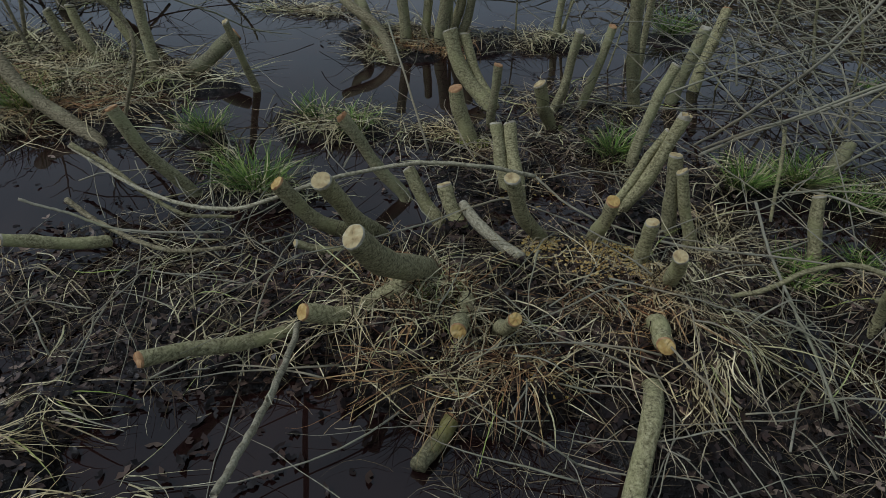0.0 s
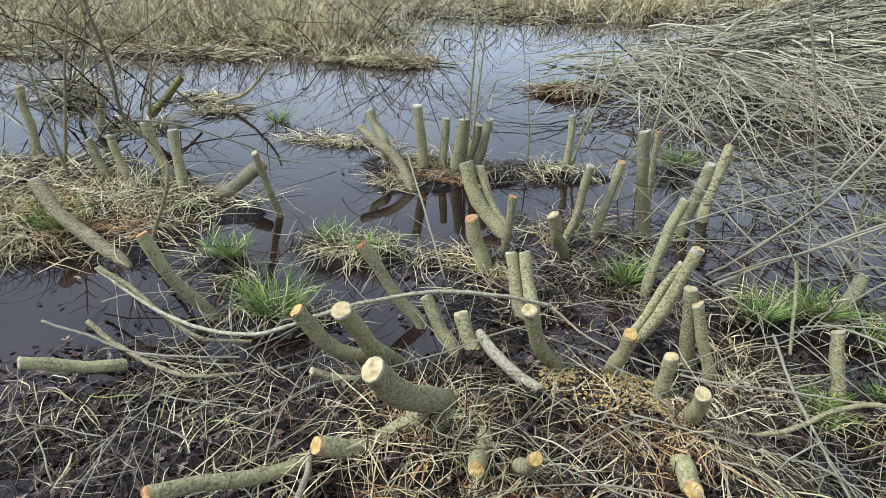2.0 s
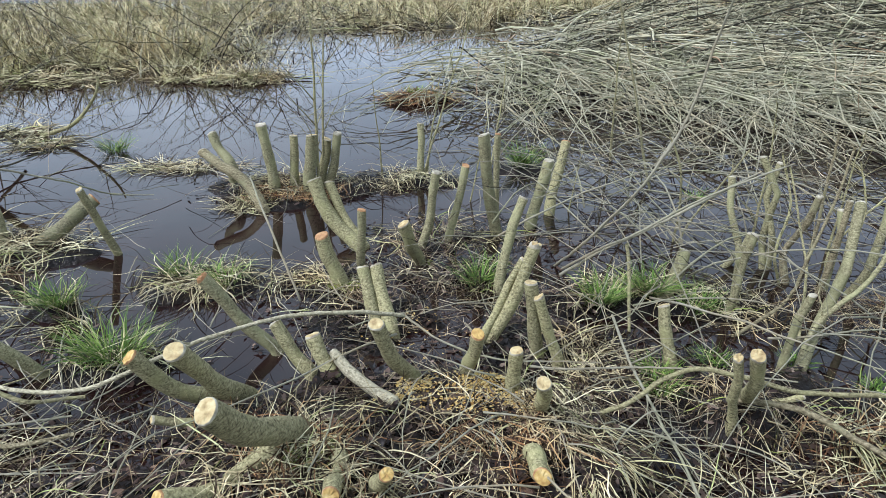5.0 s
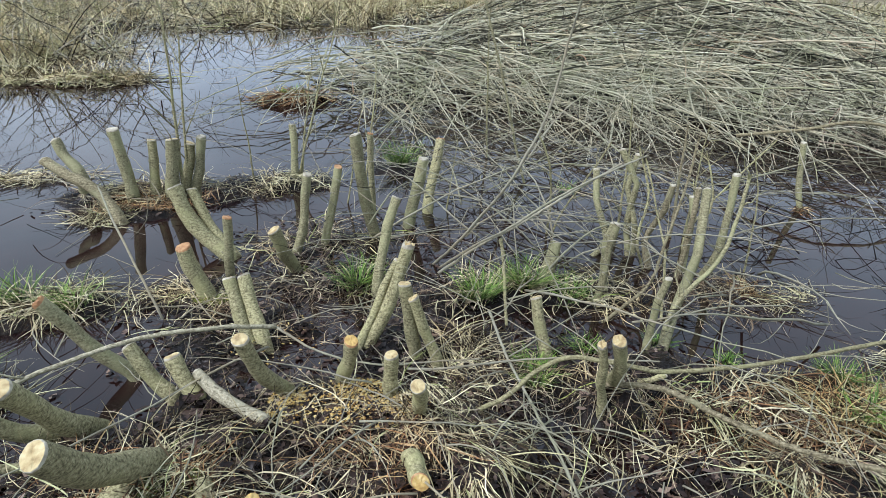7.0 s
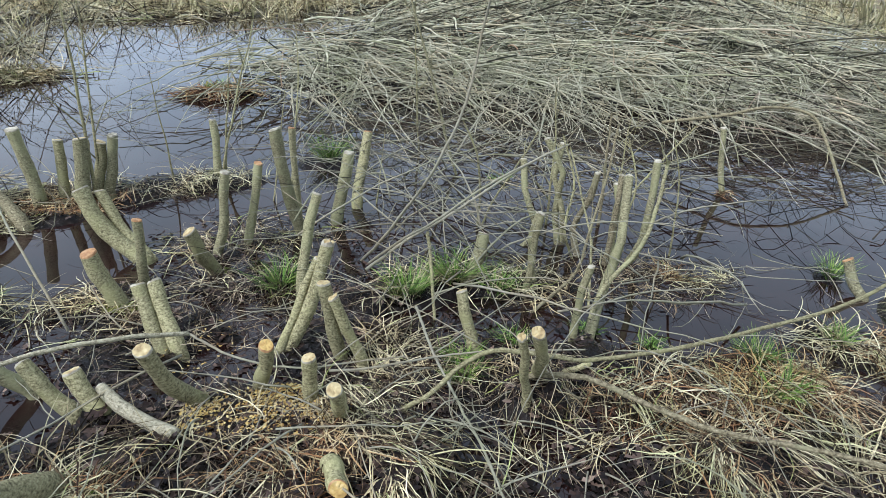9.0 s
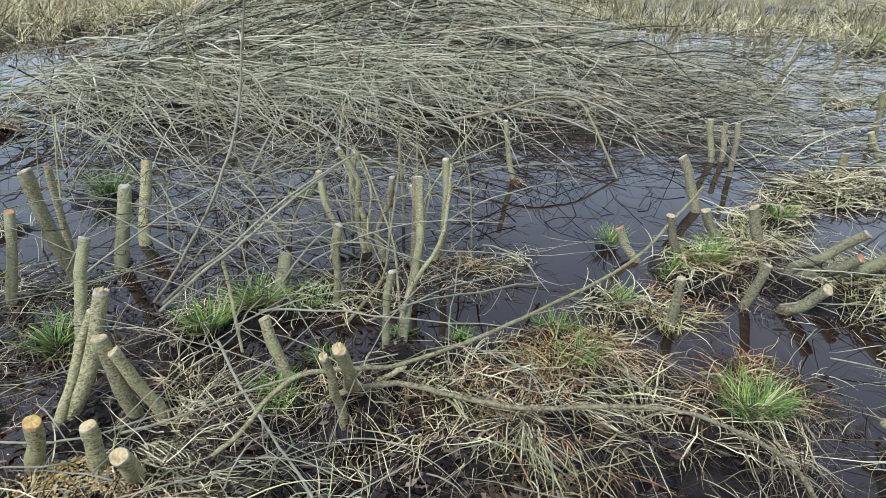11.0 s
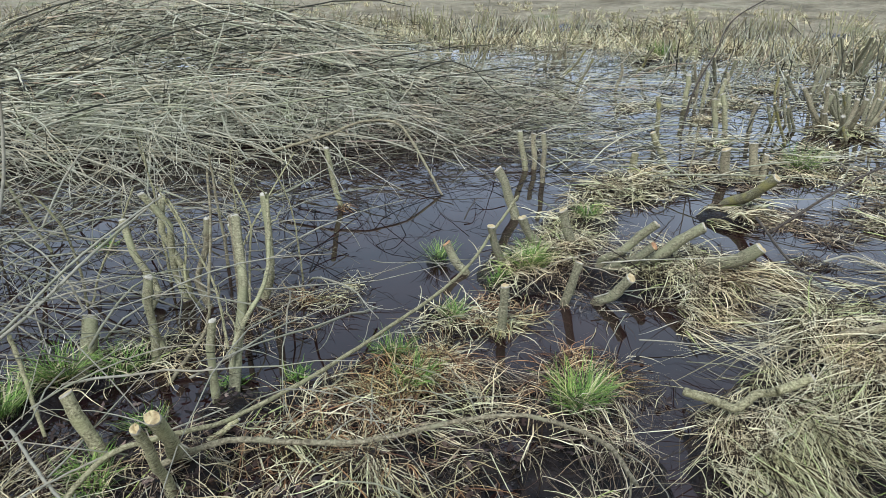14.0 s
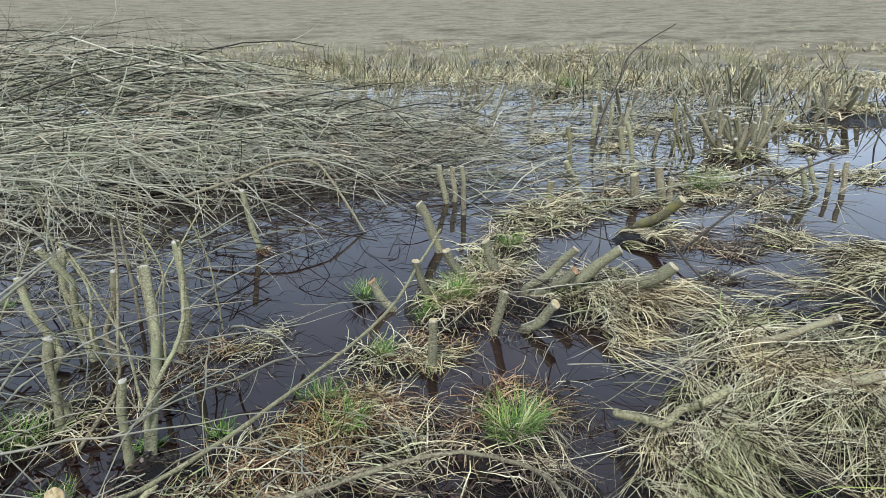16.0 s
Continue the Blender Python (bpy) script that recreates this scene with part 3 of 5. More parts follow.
K = stool((-0.65, 4.15, 0.08), "moss-footed stool on an islet with many cut stems")
stem((-0.73, 3.85, 0.02), (-1.13, 4.02, 0.34), 0.032, K, BR, bow=-0.12, crook=0.03)
stem((-0.98, 4.12, 0.20), (-1.13, 4.26, 0.39), 0.033, K, G, bow=0.08, ragged=0.01)
stem((-0.71, 4.10, 0.10), (-0.76, 4.12, 0.49), 0.032, K, G, bow=0.03)
stem((-0.58, 4.15, 0.10), (-0.57, 4.21, 0.39), 0.030, K, bow=0.0)
stem((-0.47, 4.11, 0.08), (-0.43, 4.11, 0.42), 0.038, K, G, bow=0.02)
stem((-0.41, 4.20, 0.08), (-0.35, 4.23, 0.36), 0.032, K, bow=0.05)
stem((-0.34, 4.17, 0.08), (-0.27, 4.20, 0.41), 0.030, K, G, bow=0.03)
stem((-0.09, 3.26, 0.0), (-0.32, 3.40, 0.36), 0.040, K, bow=0.10)
stem((-0.03, 3.27, 0.0), (-0.24, 3.42, 0.34), 0.026, K, bow=0.14)

L = stool((-2.55, 3.50, 0.06), "weathered stool of crooked stems on a grassy islet")
stem((-2.67, 3.41, 0.06), (-2.78, 3.45, 0.30), 0.028, L, cut=OLD)
stem((-2.40, 3.64, 0.06), (-2.52, 3.68, 0.37), 0.033, L, cut=OLD)
stem((-2.55, 3.44, 0.06), (-2.65, 3.49, 0.32), 0.027, L)
stem((-3.41, 4.37, 0.04), (-3.43, 4.48, 0.33), 0.028)
stem((-3.54, 3.82, 0.04), (-3.61, 3.90, 0.49), 0.030)

N = stool((2.20, 2.80, 0.0), "slender uncut whips rising from shallow water")
stem((1.99, 2.96, 0.0), (2.02, 3.23, 0.42), 0.018, N, G, bow=0.12, crook=0.05)
stem((1.76, 2.52, 0.0), (1.79, 2.55, 0.39), 0.018, N, G, bow=0.03, crook=0.05)
stem((2.14, 2.91, 0.0), (2.05, 3.03, 0.60), 0.017, N, G, bow=0.03, crook=0.05)
stem((2.17, 2.95, 0.0), (2.16, 3.05, 0.56), 0.017, N, G, bow=0.03, crook=0.05)
stem((2.20, 2.80, 0.0), (2.26, 2.82, 0.46), 0.017, N, BR, bow=0.03, crook=0.05)
stem((1.78, 2.06, 0.0), (2.21, 2.48, 0.56), 0.022, N, G, bow=0.10, crook=0.05)
stem((2.46, 2.58, 0.0), (2.51, 2.67, 0.56), 0.021, N, G, bow=0.03, crook=0.05)
stem((2.31, 2.71, 0.0), (2.37, 2.79, 0.40), 0.018, N, G, bow=0.03, crook=0.05)
stem((2.28, 2.62, 0.0), (2.30, 2.66, 0.50), 0.014, N, BR, bow=0.05, crook=0.05)

P = stool((3.80, 1.50, 0.05), "spreading stool of low cut stems on a grassy hummock over water")
stem((3.37, 1.98, 0.0), (3.35, 2.11, 0.16), 0.024, P, OL, cut=ORANGE, bow=0.10)
stem((3.52, 1.80, 0.03), (3.47, 1.88, 0.29), 0.023, P, OL, bow=0.08)
stem((3.87, 1.71, 0.05), (3.78, 1.86, 0.26), 0.028, P, OL, bow=0.14)
stem((3.98, 1.60, 0.05), (3.96, 1.68, 0.30), 0.026, P, OL, bow=0.02)
stem((3.40, 1.34, 0.0), (3.44, 1.30, 0.24), 0.022, P, OL, bow=0.02)
stem((3.52, 1.22, 0.0), (3.56, 1.06, 0.18), 0.029, P, OL, bow=0.14)
stem((2.93, 1.43, 0.02), (2.93, 1.43, 0.26), 0.020, P, OL, bow=0.0)
stem((3.93, 1.38, 0.05), (4.05, 1.13, 0.32), 0.027, P, OL, bow=0.05)
stem((3.87, 1.32, 0.04), (3.94, 1.09, 0.23), 0.024, P, OL, cut=ORANGE, bow=0.05)
stem((3.97, 1.20, 0.05), (4.12, 0.89, 0.34), 0.031, P, OL, bow=0.05)
stem((4.24, 0.86, 0.05), (4.27, 0.61, 0.24), 0.036, P, OL, bow=0.04)
stem((4.35, 2.26, 0.02), (4.34, 2.42, 0.34), 0.033, P, OL, bow=0.02)
stem((2.91, 0.23, 0.23), (2.99, 0.15, 0.28), 0.0155, cut=PALE, bow=0.02, flare=1.05, crook=0.01, sink=0.0, label="cut end of a crooked stem lying in flattened straw")
stem((5.46, 1.12, 0.05), (5.39, 0.79, 0.35), 0.034, bark=M, bow=0.08, sink=0.22, label="mossy leaning stump on a dark undercut hummock")
stem((6.31, 1.34, 0.0), (6.30, 1.37, 0.28), 0.038, bow=0.0, bark=BR)
stem((6.54, 1.15, 0.0), (6.58, 1.22, 0.30), 0.035, bow=0.0, bark=BR)
stem((6.59, 1.10, 0.0), (6.64, 1.11, 0.21), 0.027, bow=0.0, bark=BR)
stem((6.62, 2.00, 0.0), (6.57, 2.12, 0.27), 0.031, bow=0.0)
stem((6.06, 2.08, 0.03), (6.06, 2.07, 0.18), 0.032, bow=0.0)
stem((5.49, 2.87, 0.0), (5.54, 2.98, 0.33), 0.024, bow=0.0, bark=G)
stem((5.58, 2.82, 0.0), (5.62, 2.88, 0.31), 0.024, bow=0.0, bark=BR)
stem((5.28, 2.55, 0.0), (5.35, 2.63, 0.39), 0.020, bow=0.0, bark=BR)
stem((3.70, 0.12, 0.14), (3.79, -0.20, 0.32), 0.017, bow=0.0, bark=BR)
stem((3.44, -0.18, 0.14), (3.52, -0.37, 0.22), 0.018, bow=0.0, bark=BR)


def log(a, b, r, bark, cut, label, bow=0.03):
    """A sawn length lying on the ground, cut at both ends."""
    ob = stem(a, b, r, None, bark, cut, bow, 0, 1.0, label, "cut_log", 0.0)
    return tagged(ob, label, "log", "cut logs")


log((-0.54, 1.35, 0.05), (-0.83, 1.02, 0.22), 0.022, BARK, ORANGE, "grey sawn log lying over wet leaf litter")
log((0.17, 1.74, 0.13), (-0.07, 2.02, 0.15), 0.023, BARK_PALE, PALE, "pale debarked log lying on the sawdust hummock")
log((-0.05, 0.95, 0.03), (0.01, 1.10, 0.03), 0.025, M, YELLOW, "moss-covered log end lying in dark water")
log((-1.40, 1.69, 0.04), (-1.61, 1.48, 0.18), 0.023, BARK, PALE, "grey sawn log lying on the mud")
log((-1.88, 3.32, 0.03), (-1.62, 3.50, 0.22), 0.042, OL, ORANGE, "thick mossy log leaning off an islet", 0.04)


# ---- fallen branches ----
def twigs_on(line, r, count, length, r2):
    """Side shoots along a line."""
    sets = []
    k = len(line)
    for _ in range(count):
        i = r.integers(k // 4, k - 1)
        d = line[min(i + 1, k - 1)] - line[i - 1]
        d /= np.linalg.norm(d) + 1e-9
        o = r.normal(0, 1, 3)
        o -= d * (o @ d)
        o /= np.linalg.norm(o)
        ln = length * r.uniform(0.4, 1.2)
        s = np.linspace(0, 1, 5)[:, None]
        p = line[i] + (d * 0.8 + o * 0.6) * ln * s + np.array([0, 0, -0.10]) * ln * s * s + r.normal(0, 0.012, (5, 3)) * s
        sets.append(tubes(p[None], (r2 * (1 - 0.75 * s[:, 0]))[None], 4))
    return sets


def branch(label, r0, r1, points, shoots=0, mat=None, reach=0.35, name="fallen_branch"):
    SEED[0] += 1
    r = np.random.default_rng(SEED[0])
    line = curve_through(points, 8 * len(points))
    k = len(line)
    line = line + np.cumsum(r.normal(0, 0.0012, (k, 3)), 0)
    o = line[0].copy()
    rad = np.linspace(r0, r1, k) * (1 + 0.06 * np.sin(np.arange(k) * 1.9))
    v, q, t = tubes(line[None] - o, rad[None], 9)
    ob = new(name, mesh_from(name, v, q, mat or BARK, t))
    ob.location = o
    for v, q, t in twigs_on(line - o, r, shoots, reach, max(r1 * 0.6, 0.002)):
        part("twig", mesh_from("twig", v, q, mat or BARK, t), ob)
    return tagged(ob, label, "branch", "fallen branches")


branch("pale arched branch spanning the cut stool", 0.0085, 0.0075, [(0.20, 2.24, 0.18), (0.01, 2.17, 0.24), (-0.23, 2.09, 0.28), (-0.41, 2.01, 0.28), (-0.60, 1.89, 0.27), (-0.78, 1.80, 0.22), (-0.96, 1.80, 0.16), (-1.20, 1.84, 0.14), (-1.50, 1.98, 0.12), (-1.85, 2.17, 0.14)], 2, BARK_PALE)
branch("thin forked twig end drooping to the mud", 0.005, 0.003, [(0.20, 2.24, 0.18), (0.32, 2.16, 0.12), (0.44, 2.08, 0.10), (0.60, 2.01, 0.10), (0.78, 2.03, 0.08), (0.99, 2.06, 0.05)], 1, TWIG, 0.2)
branch("long straight pale rod leaning across the pool", 0.0090, 0.0085, [(0.89, 1.74, 0.06), (0.99, 1.73, 0.12), (1.13, 1.76, 0.20), (1.25, 1.75, 0.24), (1.38, 1.71, 0.23), (1.58, 1.68, 0.18), (1.92, 1.67, 0.16), (2.32, 1.70, 0.15), (2.76, 1.74, 0.15), (3.09, 1.78, 0.18), (3.57, 1.92, 0.24), (3.92, 2.00, 0.32)], 0, BARK)
branch("long low branch half sunk in dry grass", 0.011, 0.006, [(1.34, 1.72, 0.14), (1.51, 1.58, 0.20), (1.66, 1.45, 0.16), (1.80, 1.30, 0.15), (1.96, 1.19, 0.15), (2.13, 1.08, 0.15), (2.26, 0.91, 0.18), (2.22, 0.69, 0.26), (2.14, 0.54, 0.32), (1.97, 0.40, 0.40)], 3, BARK_BROWN)
branch("brown broken branch lying on mud", 0.012, 0.007, [(-1.65, 1.85, 0.10), (-1.49, 1.78, 0.06), (-1.27, 1.70, 0.05), (-1.10, 1.67, 0.05), (-0.92, 1.72, 0.05)], 1, BARK_BROWN)
branch("thin grey branch lying on mud", 0.006, 0.004, [(-1.77, 1.76, 0.15), (-1.60, 1.78, 0.10), (-1.41, 1.75, 0.07), (-1.19, 1.77, 0.06), (-0.99, 1.82, 0.05)], 2, TWIG)
branch("grey branch sloping from an islet to the mud", 0.012, 0.007, [(-1.74, 2.08, 0.22), (-1.57, 2.04, 0.15), (-1.37, 1.94, 0.10), (-1.18, 1.86, 0.08), (-1.00, 1.92, 0.05)], 2, BARK)
branch("pale rod propped against the low stool", 0.010, 0.0075, [(-0.51, 1.33, 0.10), (-0.45, 1.12, 0.20), (-0.38, 0.87, 0.35), (-0.34, 0.67, 0.45), (-0.32, 0.53, 0.50)], 1, BARK_PALE)
branch("thin bent twig standing in the water", 0.006, 0.004, [(-0.31, 2.64, 0.02), (-0.50, 2.92, 0.36), (-0.62, 3.20, 0.46)], 1, TWIG, 0.2)
branch("crooked brown whip rising over the islet", 0.010, 0.007, [(-1.85, 2.58, 0.05), (-1.72, 2.63, 0.40), (-1.77, 2.69, 0.55), (-1.88, 2.63, 0.72), (-1.80, 2.50, 1.00), (-1.75, 2.35, 1.40), (-1.70, 2.25, 1.80)], 5, BARK_BROWN, 0.5)
branch("thin pale shoot arching over open water", 0.006, 0.003, [(-1.86, 2.66, 0.70), (-1.77, 2.93, 0.60), (-1.59, 3.16, 0.45), (-1.46, 3.36, 0.30), (-1.30, 3.55, 0.22)], 3, TWIG)
branch("tall bare rod standing in the brushwood", 0.010, 0.007, [(1.97, 4.17, -0.05), (1.90, 4.23, 0.20), (1.85, 4.26, 0.40), (1.77, 4.33, 0.75), (1.66, 4.43, 1.20), (1.56, 4.52, 1.60), (1.48, 4.59, 2.00)], 3, G, 0.3)
branch("grey bough leaning up out of the water", 0.0085, 0.004, [(1.00, 3.03, -0.03), (1.08, 2.82, 0.20), (1.13, 2.65, 0.40), (1.22, 2.46, 0.68), (1.32, 2.42, 0.95), (1.38, 2.42, 1.25), (1.39, 2.30, 1.55)], 4, TWIG, 0.25)
branch("curved grey bough sweeping up from the water", 0.0075, 0.004, [(1.02, 2.97, -0.02), (1.15, 2.80, 0.18), (1.32, 2.66, 0.36), (1.50, 2.60, 0.52), (1.72, 2.56, 0.64), (1.95, 2.60, 0.70)], 4, TWIG)
branch("grey bough arching over the water", 0.009, 0.006, [(1.00, 2.84, 0.03), (1.23, 2.89, 0.15), (1.46, 2.85, 0.30), (1.68, 2.83, 0.45), (2.09, 3.09, 0.50)], 4, TWIG)
branch("short leaning stick in green grass", 0.009, 0.007, [(1.28, 2.71, 0.27), (1.24, 2.50, 0.14), (1.21, 2.35, 0.0)], 0, BARK)
branch("thin twig lying over the mud", 0.006, 0.004, [(1.12, 2.34, 0.10), (1.10, 1.98, 0.08), (1.10, 1.68, 0.08), (1.10, 1.44, 0.08), (1.08, 1.23, 0.08)], 3, TWIG)
branch("thin twig lying level across the stool", 0.005, 0.003, [(0.68, 1.96, 0.12), (0.85, 1.94, 0.12), (1.08, 1.96, 0.10), (1.30, 1.91, 0.12), (1.70, 1.84, 0.10)], 2, TWIG)
branch("bent bough hanging from the brushwood into water", 0.013, 0.010, [(3.70, 4.20, 0.30), (4.03, 3.92, 0.42), (4.34, 3.81, 0.50), (4.60, 3.66, 0.48), (4.56, 3.41, 0.32), (4.42, 3.00, 0.0)], 6, BR)
branch("dark thin branch lying in water", 0.010, 0.005, [(5.21, 0.83, 0.10), (4.68, 0.50, 0.05), (4.42, 0.27, 0.05)], 0, BARK_DARK)
branch("dark branch leaning over the far pool", 0.010, 0.006, [(4.90, 0.68, 0.12), (5.08, 0.41, 0.40), (5.68, 0.13, 0.55), (6.53, -0.21, 0.60)], 4, BARK_DARK)
branch("thin grey stick lying at the water's edge", 0.008, 0.006, [(4.80, 0.34, 0.05), (4.87, 0.21, 0.10), (4.65, -0.03, 0.12)], 0, TWIG)
branch("crooked thin shoot forking beside the whips", 0.008, 0.005, [(2.15, 2.75, -0.03), (2.05, 2.72, 0.20), (2.14, 2.85, 0.42), (2.10, 2.95, 0.66)], 4, None, 0.25)
branch("slender grey shoot rising among the whips", 0.007, 0.004, [(2.30, 2.60, -0.03), (2.40, 2.70, 0.22), (2.46, 2.74, 0.40), (2.44, 2.86, 0.62)], 4, None, 0.25)
branch("bent grey shoot leaning through the whips", 0.007, 0.004, [(1.95, 2.25, -0.02), (2.08, 2.52, 0.22), (2.12, 2.70, 0.36), (2.10, 2.86, 0.60)], 4, None, 0.3)
branch("thin dark bare sapling leaning over the far pool", 0.012, 0.005, [(8.00, 2.30, -0.05), (8.05, 2.25, 0.45), (8.25, 2.15, 0.85), (8.45, 2.06, 1.23), (8.59, 1.62, 1.55)], 6, BARK_DARK, 0.4)
branch("grey crooked bough leaning out over the open pool", 0.020, 0.008, [(-3.06, 5.60, 0.01), (-2.74, 5.50, 0.12), (-2.58, 5.50, 0.24), (-2.44, 5.50, 0.41), (-2.40, 5.50, 0.55)], 5, BARK, 0.4)
branch("thick mossy bough leaning from the grassy islet", 0.040, 0.026, [(-3.10, 4.60, 0.15), (-2.92, 4.60, 0.30), (-2.75, 4.60, 0.48)], 2, M, 0.3)
branch("long bare shoot drooping over the islet", 0.012, 0.005, [(-2.91, 5.00, 0.11), (-3.29, 4.90, 0.47), (-3.58, 4.80, 0.66), (-3.75, 4.70, 0.84)], 5, BR, 0.4)
branch("slender curved trunk rising among the whips", 0.013, 0.008, [(1.84, 2.07, -0.02), (1.88, 2.12, 0.10), (1.97, 2.17, 0.19), (2.14, 2.22, 0.31), (2.23, 2.27, 0.47), (2.28, 2.32, 0.69)], 3, G, 0.25)
branch("thin brown whip bending up from the mud", 0.009, 0.005, [(1.64, 2.29, -0.02), (1.77, 2.33, 0.05), (1.92, 2.37, 0.15), (1.99, 2.41, 0.35), (2.06, 2.45, 0.61), (2.10, 2.49, 0.83)], 4, BR, 0.25)
branch("forked brown whip behind the cut whips", 0.011, 0.006, [(2.52, 3.12, -0.02), (2.54, 3.16, 0.19), (2.55, 3.19, 0.40), (2.56, 3.23, 0.67)], 4, BR, 0.25)
branch("thin grey shoot curving over the pool", 0.006, 0.003, [(2.69, 2.64, -0.02), (2.71, 2.67, 0.18), (2.71, 2.71, 0.41), (2.65, 2.74, 0.65)], 3, None, 0.25)
branch("thin pale stick leaning in the pool", 0.008, 0.005, [(1.78, 3.28, -0.02), (1.79, 3.31, 0.17), (1.76, 3.34, 0.44), (1.68, 3.38, 0.63)], 2, BARK, 0.25)
branch("thin pale stick crossing another in the pool", 0.007, 0.005, [(1.78, 3.26, -0.02), (1.88, 3.31, 0.15), (2.04, 3.36, 0.33), (2.19, 3.41, 0.53)], 2, BARK, 0.25)
branch("grey whip leaning across the cut whips", 0.007, 0.004, [(2.42, 2.78, -0.02), (2.40, 2.82, 0.15), (2.54, 2.86, 0.31), (2.69, 2.90, 0.44), (2.94, 2.93, 0.66)], 3, None, 0.25)
branch("crooked stem half buried in flattened straw", 0.018, 0.0155, [(2.88, 0.54, 0.10), (2.87, 0.43, 0.12), (2.85, 0.34, 0.14), (2.92, 0.29, 0.18), (2.91, 0.23, 0.23)], 0, BARK)


# ---- brushwood pile ----
def rods(r, starts, dirs, lengths, radii, sag, wander, k=9, sides=5, tip=0.25):
    """Many tapering, slightly crooked rods: paths and radii."""
    n = len(starts)
    s = np.linspace(0, 1, k)
    p = starts[:, None] + dirs[:, None] * (lengths[:, None] * s[None])[..., None]
    up = np.zeros((n, k, 3))
    up[:, :, 2] = (4 * s * (1 - s))[None] * sag[:, None]
    kink = np.cumsum(r.normal(0, 1, (n, k, 3)), 1) * (wander * lengths / k)[:, None, None]
    side = np.cross(dirs, np.array([0, 0, 1.0]))
    bend = side[:, None] * ((4 * s * (1 - s))[None] * (r.normal(0, 0.04, n) * lengths)[:, None])[..., None]
    p = p + up + kink + bend
    rad = radii[:, None] * (1 - (1 - tip) * s)[None]
    return p, rad


def shoots(r, paths, per, length, radius, fan=0.45):
    """Fine side twigs on given rods."""
    n, k, _ = paths.shape
    i = np.repeat(np.arange(n), per)
    j = r.integers(k // 3, k - 1, len(i))
    o = paths[i, j]
    d = paths[i, j + 1] - o
    d /= np.linalg.norm(d, axis=1, keepdims=True) + 1e-9
    d = d + r.normal(0, fan, d.shape)
    d /= np.linalg.norm(d, axis=1, keepdims=True)
    ln = length * r.uniform(0.4, 1.3, len(i))
    return rods(r, o, d, ln, radius * r.uniform(0.6, 1.2, len(i)), r.normal(-0.02, 0.03, len(i)), 0.06, 5, 4, 0.3)


def one_by_one(name, label, category, group, mt, fp, fr, sp, sr, near, parent=None):
    """Crooked branches with their side twigs, each an object of its own; returns the rest."""
    per = len(sp) // len(fp) if sp is not None else 0
    for j in near:
        o = fp[j, 0].copy()
        sets = [tubes(fp[j:j + 1] - o, fr[j:j + 1], 6)]
        if per:
            sets.append(tubes(sp[j * per:(j + 1) * per] - o, sr[j * per:(j + 1) * per], 4))
        v, q, t = joined(sets)
        if parent is not None:
            part(name, mesh_from(name, v, q, mt, t), parent, "", o)
            continue
        ob = new(name, mesh_from(name, v, q, mt, t))
        ob.location = o
        tagged(ob, label, category, group)
    rest = np.setdiff1d(np.arange(len(fp)), near)
    if len(rest) == 0:
        return None
    sets = [tubes(fp[rest], fr[rest], 5)]
    if per:
        k = (rest[:, None] * per + np.arange(per)).ravel()
        sets.append(tubes(sp[k], sr[k], 4))
    return joined(sets)


def pile_height(s, v):
    """Top of the pile at s along its front and v metres behind it."""
    lump = 1 + 0.20 * waves(s, v, 1.1, 17) + 0.16 * waves(s, v, 3.4, 18)
    return np.clip(0.14 + 0.22 * v, 0, 1.25) * np.clip((8.2 - s) / 4.2, 0.08, 1) * np.clip((s + 0.4) / 1.8, 0.15, 1) * lump


def front(s):
    """How far the heap's edge draws back towards its thin end."""
    return np.clip((s - 4.3) * 0.4, 0, 0.9)


pr = np.random.default_rng(21)
AX, U, W = np.array([1.2, 7.9, 0]), np.array([0.86, -0.5, 0]), np.array([0.5, 0.86, 0])
# bundles of poles dragged together, butts one way and tips the other
nb = 130
sb, vb, yb = pr.uniform(-0.6, 6.6, nb), pr.uniform(0, 1, nb) ** 1.15 * 7.6 - 0.15, np.where(pr.random(nb) < 0.7, pr.normal(0.0, 0.34, nb), pr.normal(-0.2, 0.9, nb))
n = 1500
g = pr.integers(0, nb, n)
s0, v0 = sb[g] + pr.normal(0, 0.55, n), np.maximum(vb[g] + pr.normal(0, 0.35, n), -0.2) + front(sb[g])
ln = np.minimum(pr.uniform(0.9, 3.6, n), np.maximum(8.3 - s0, 0.8))
# butts spread wide, tips drawn together at the thin end
aim = np.arctan2(1.1 + pr.normal(0, 0.8, n) - v0, 7.6 - s0)
yaw = 0.5 * aim + yb[g] * 0.9 + pr.normal(0, 1, n) * np.where(s0 < 2.0, 0.5, 0.30)
du = np.stack([np.cos(yaw), np.sin(yaw)], -1)
dirs = du[:, :1] * U + du[:, 1:] * W
lift = pr.uniform(0.0, 1.0, n) ** 0.5
z0 = pile_height(s0, v0) * lift + 0.05
z1 = pile_height(s0 + ln * du[:, 0], np.clip(v0 + ln * du[:, 1], 0, 6)) * lift + 0.03
starts = AX + s0[:, None] * U + v0[:, None] * W
starts[:, 2] = z0
dirs[:, 2] = (z1 - z0) / ln + pr.normal(0.0, 0.10, n)
pp, pr_r = rods(pr, starts, dirs, ln, pr.uniform(0, 1, n) ** 2.4 * 0.013 + 0.0055, pr.normal(0.05, 0.08, n), 0.05, 11, tip=0.35)
pp[:, :, 2] = np.maximum(pp[:, :, 2], 0.015)
pile = new("brushwood_pile")
pile.location = (4.6, 6.6, 0)
tagged(pile, "long heap of cut grey-green poles and twigs over water", "brushwood", kind="")
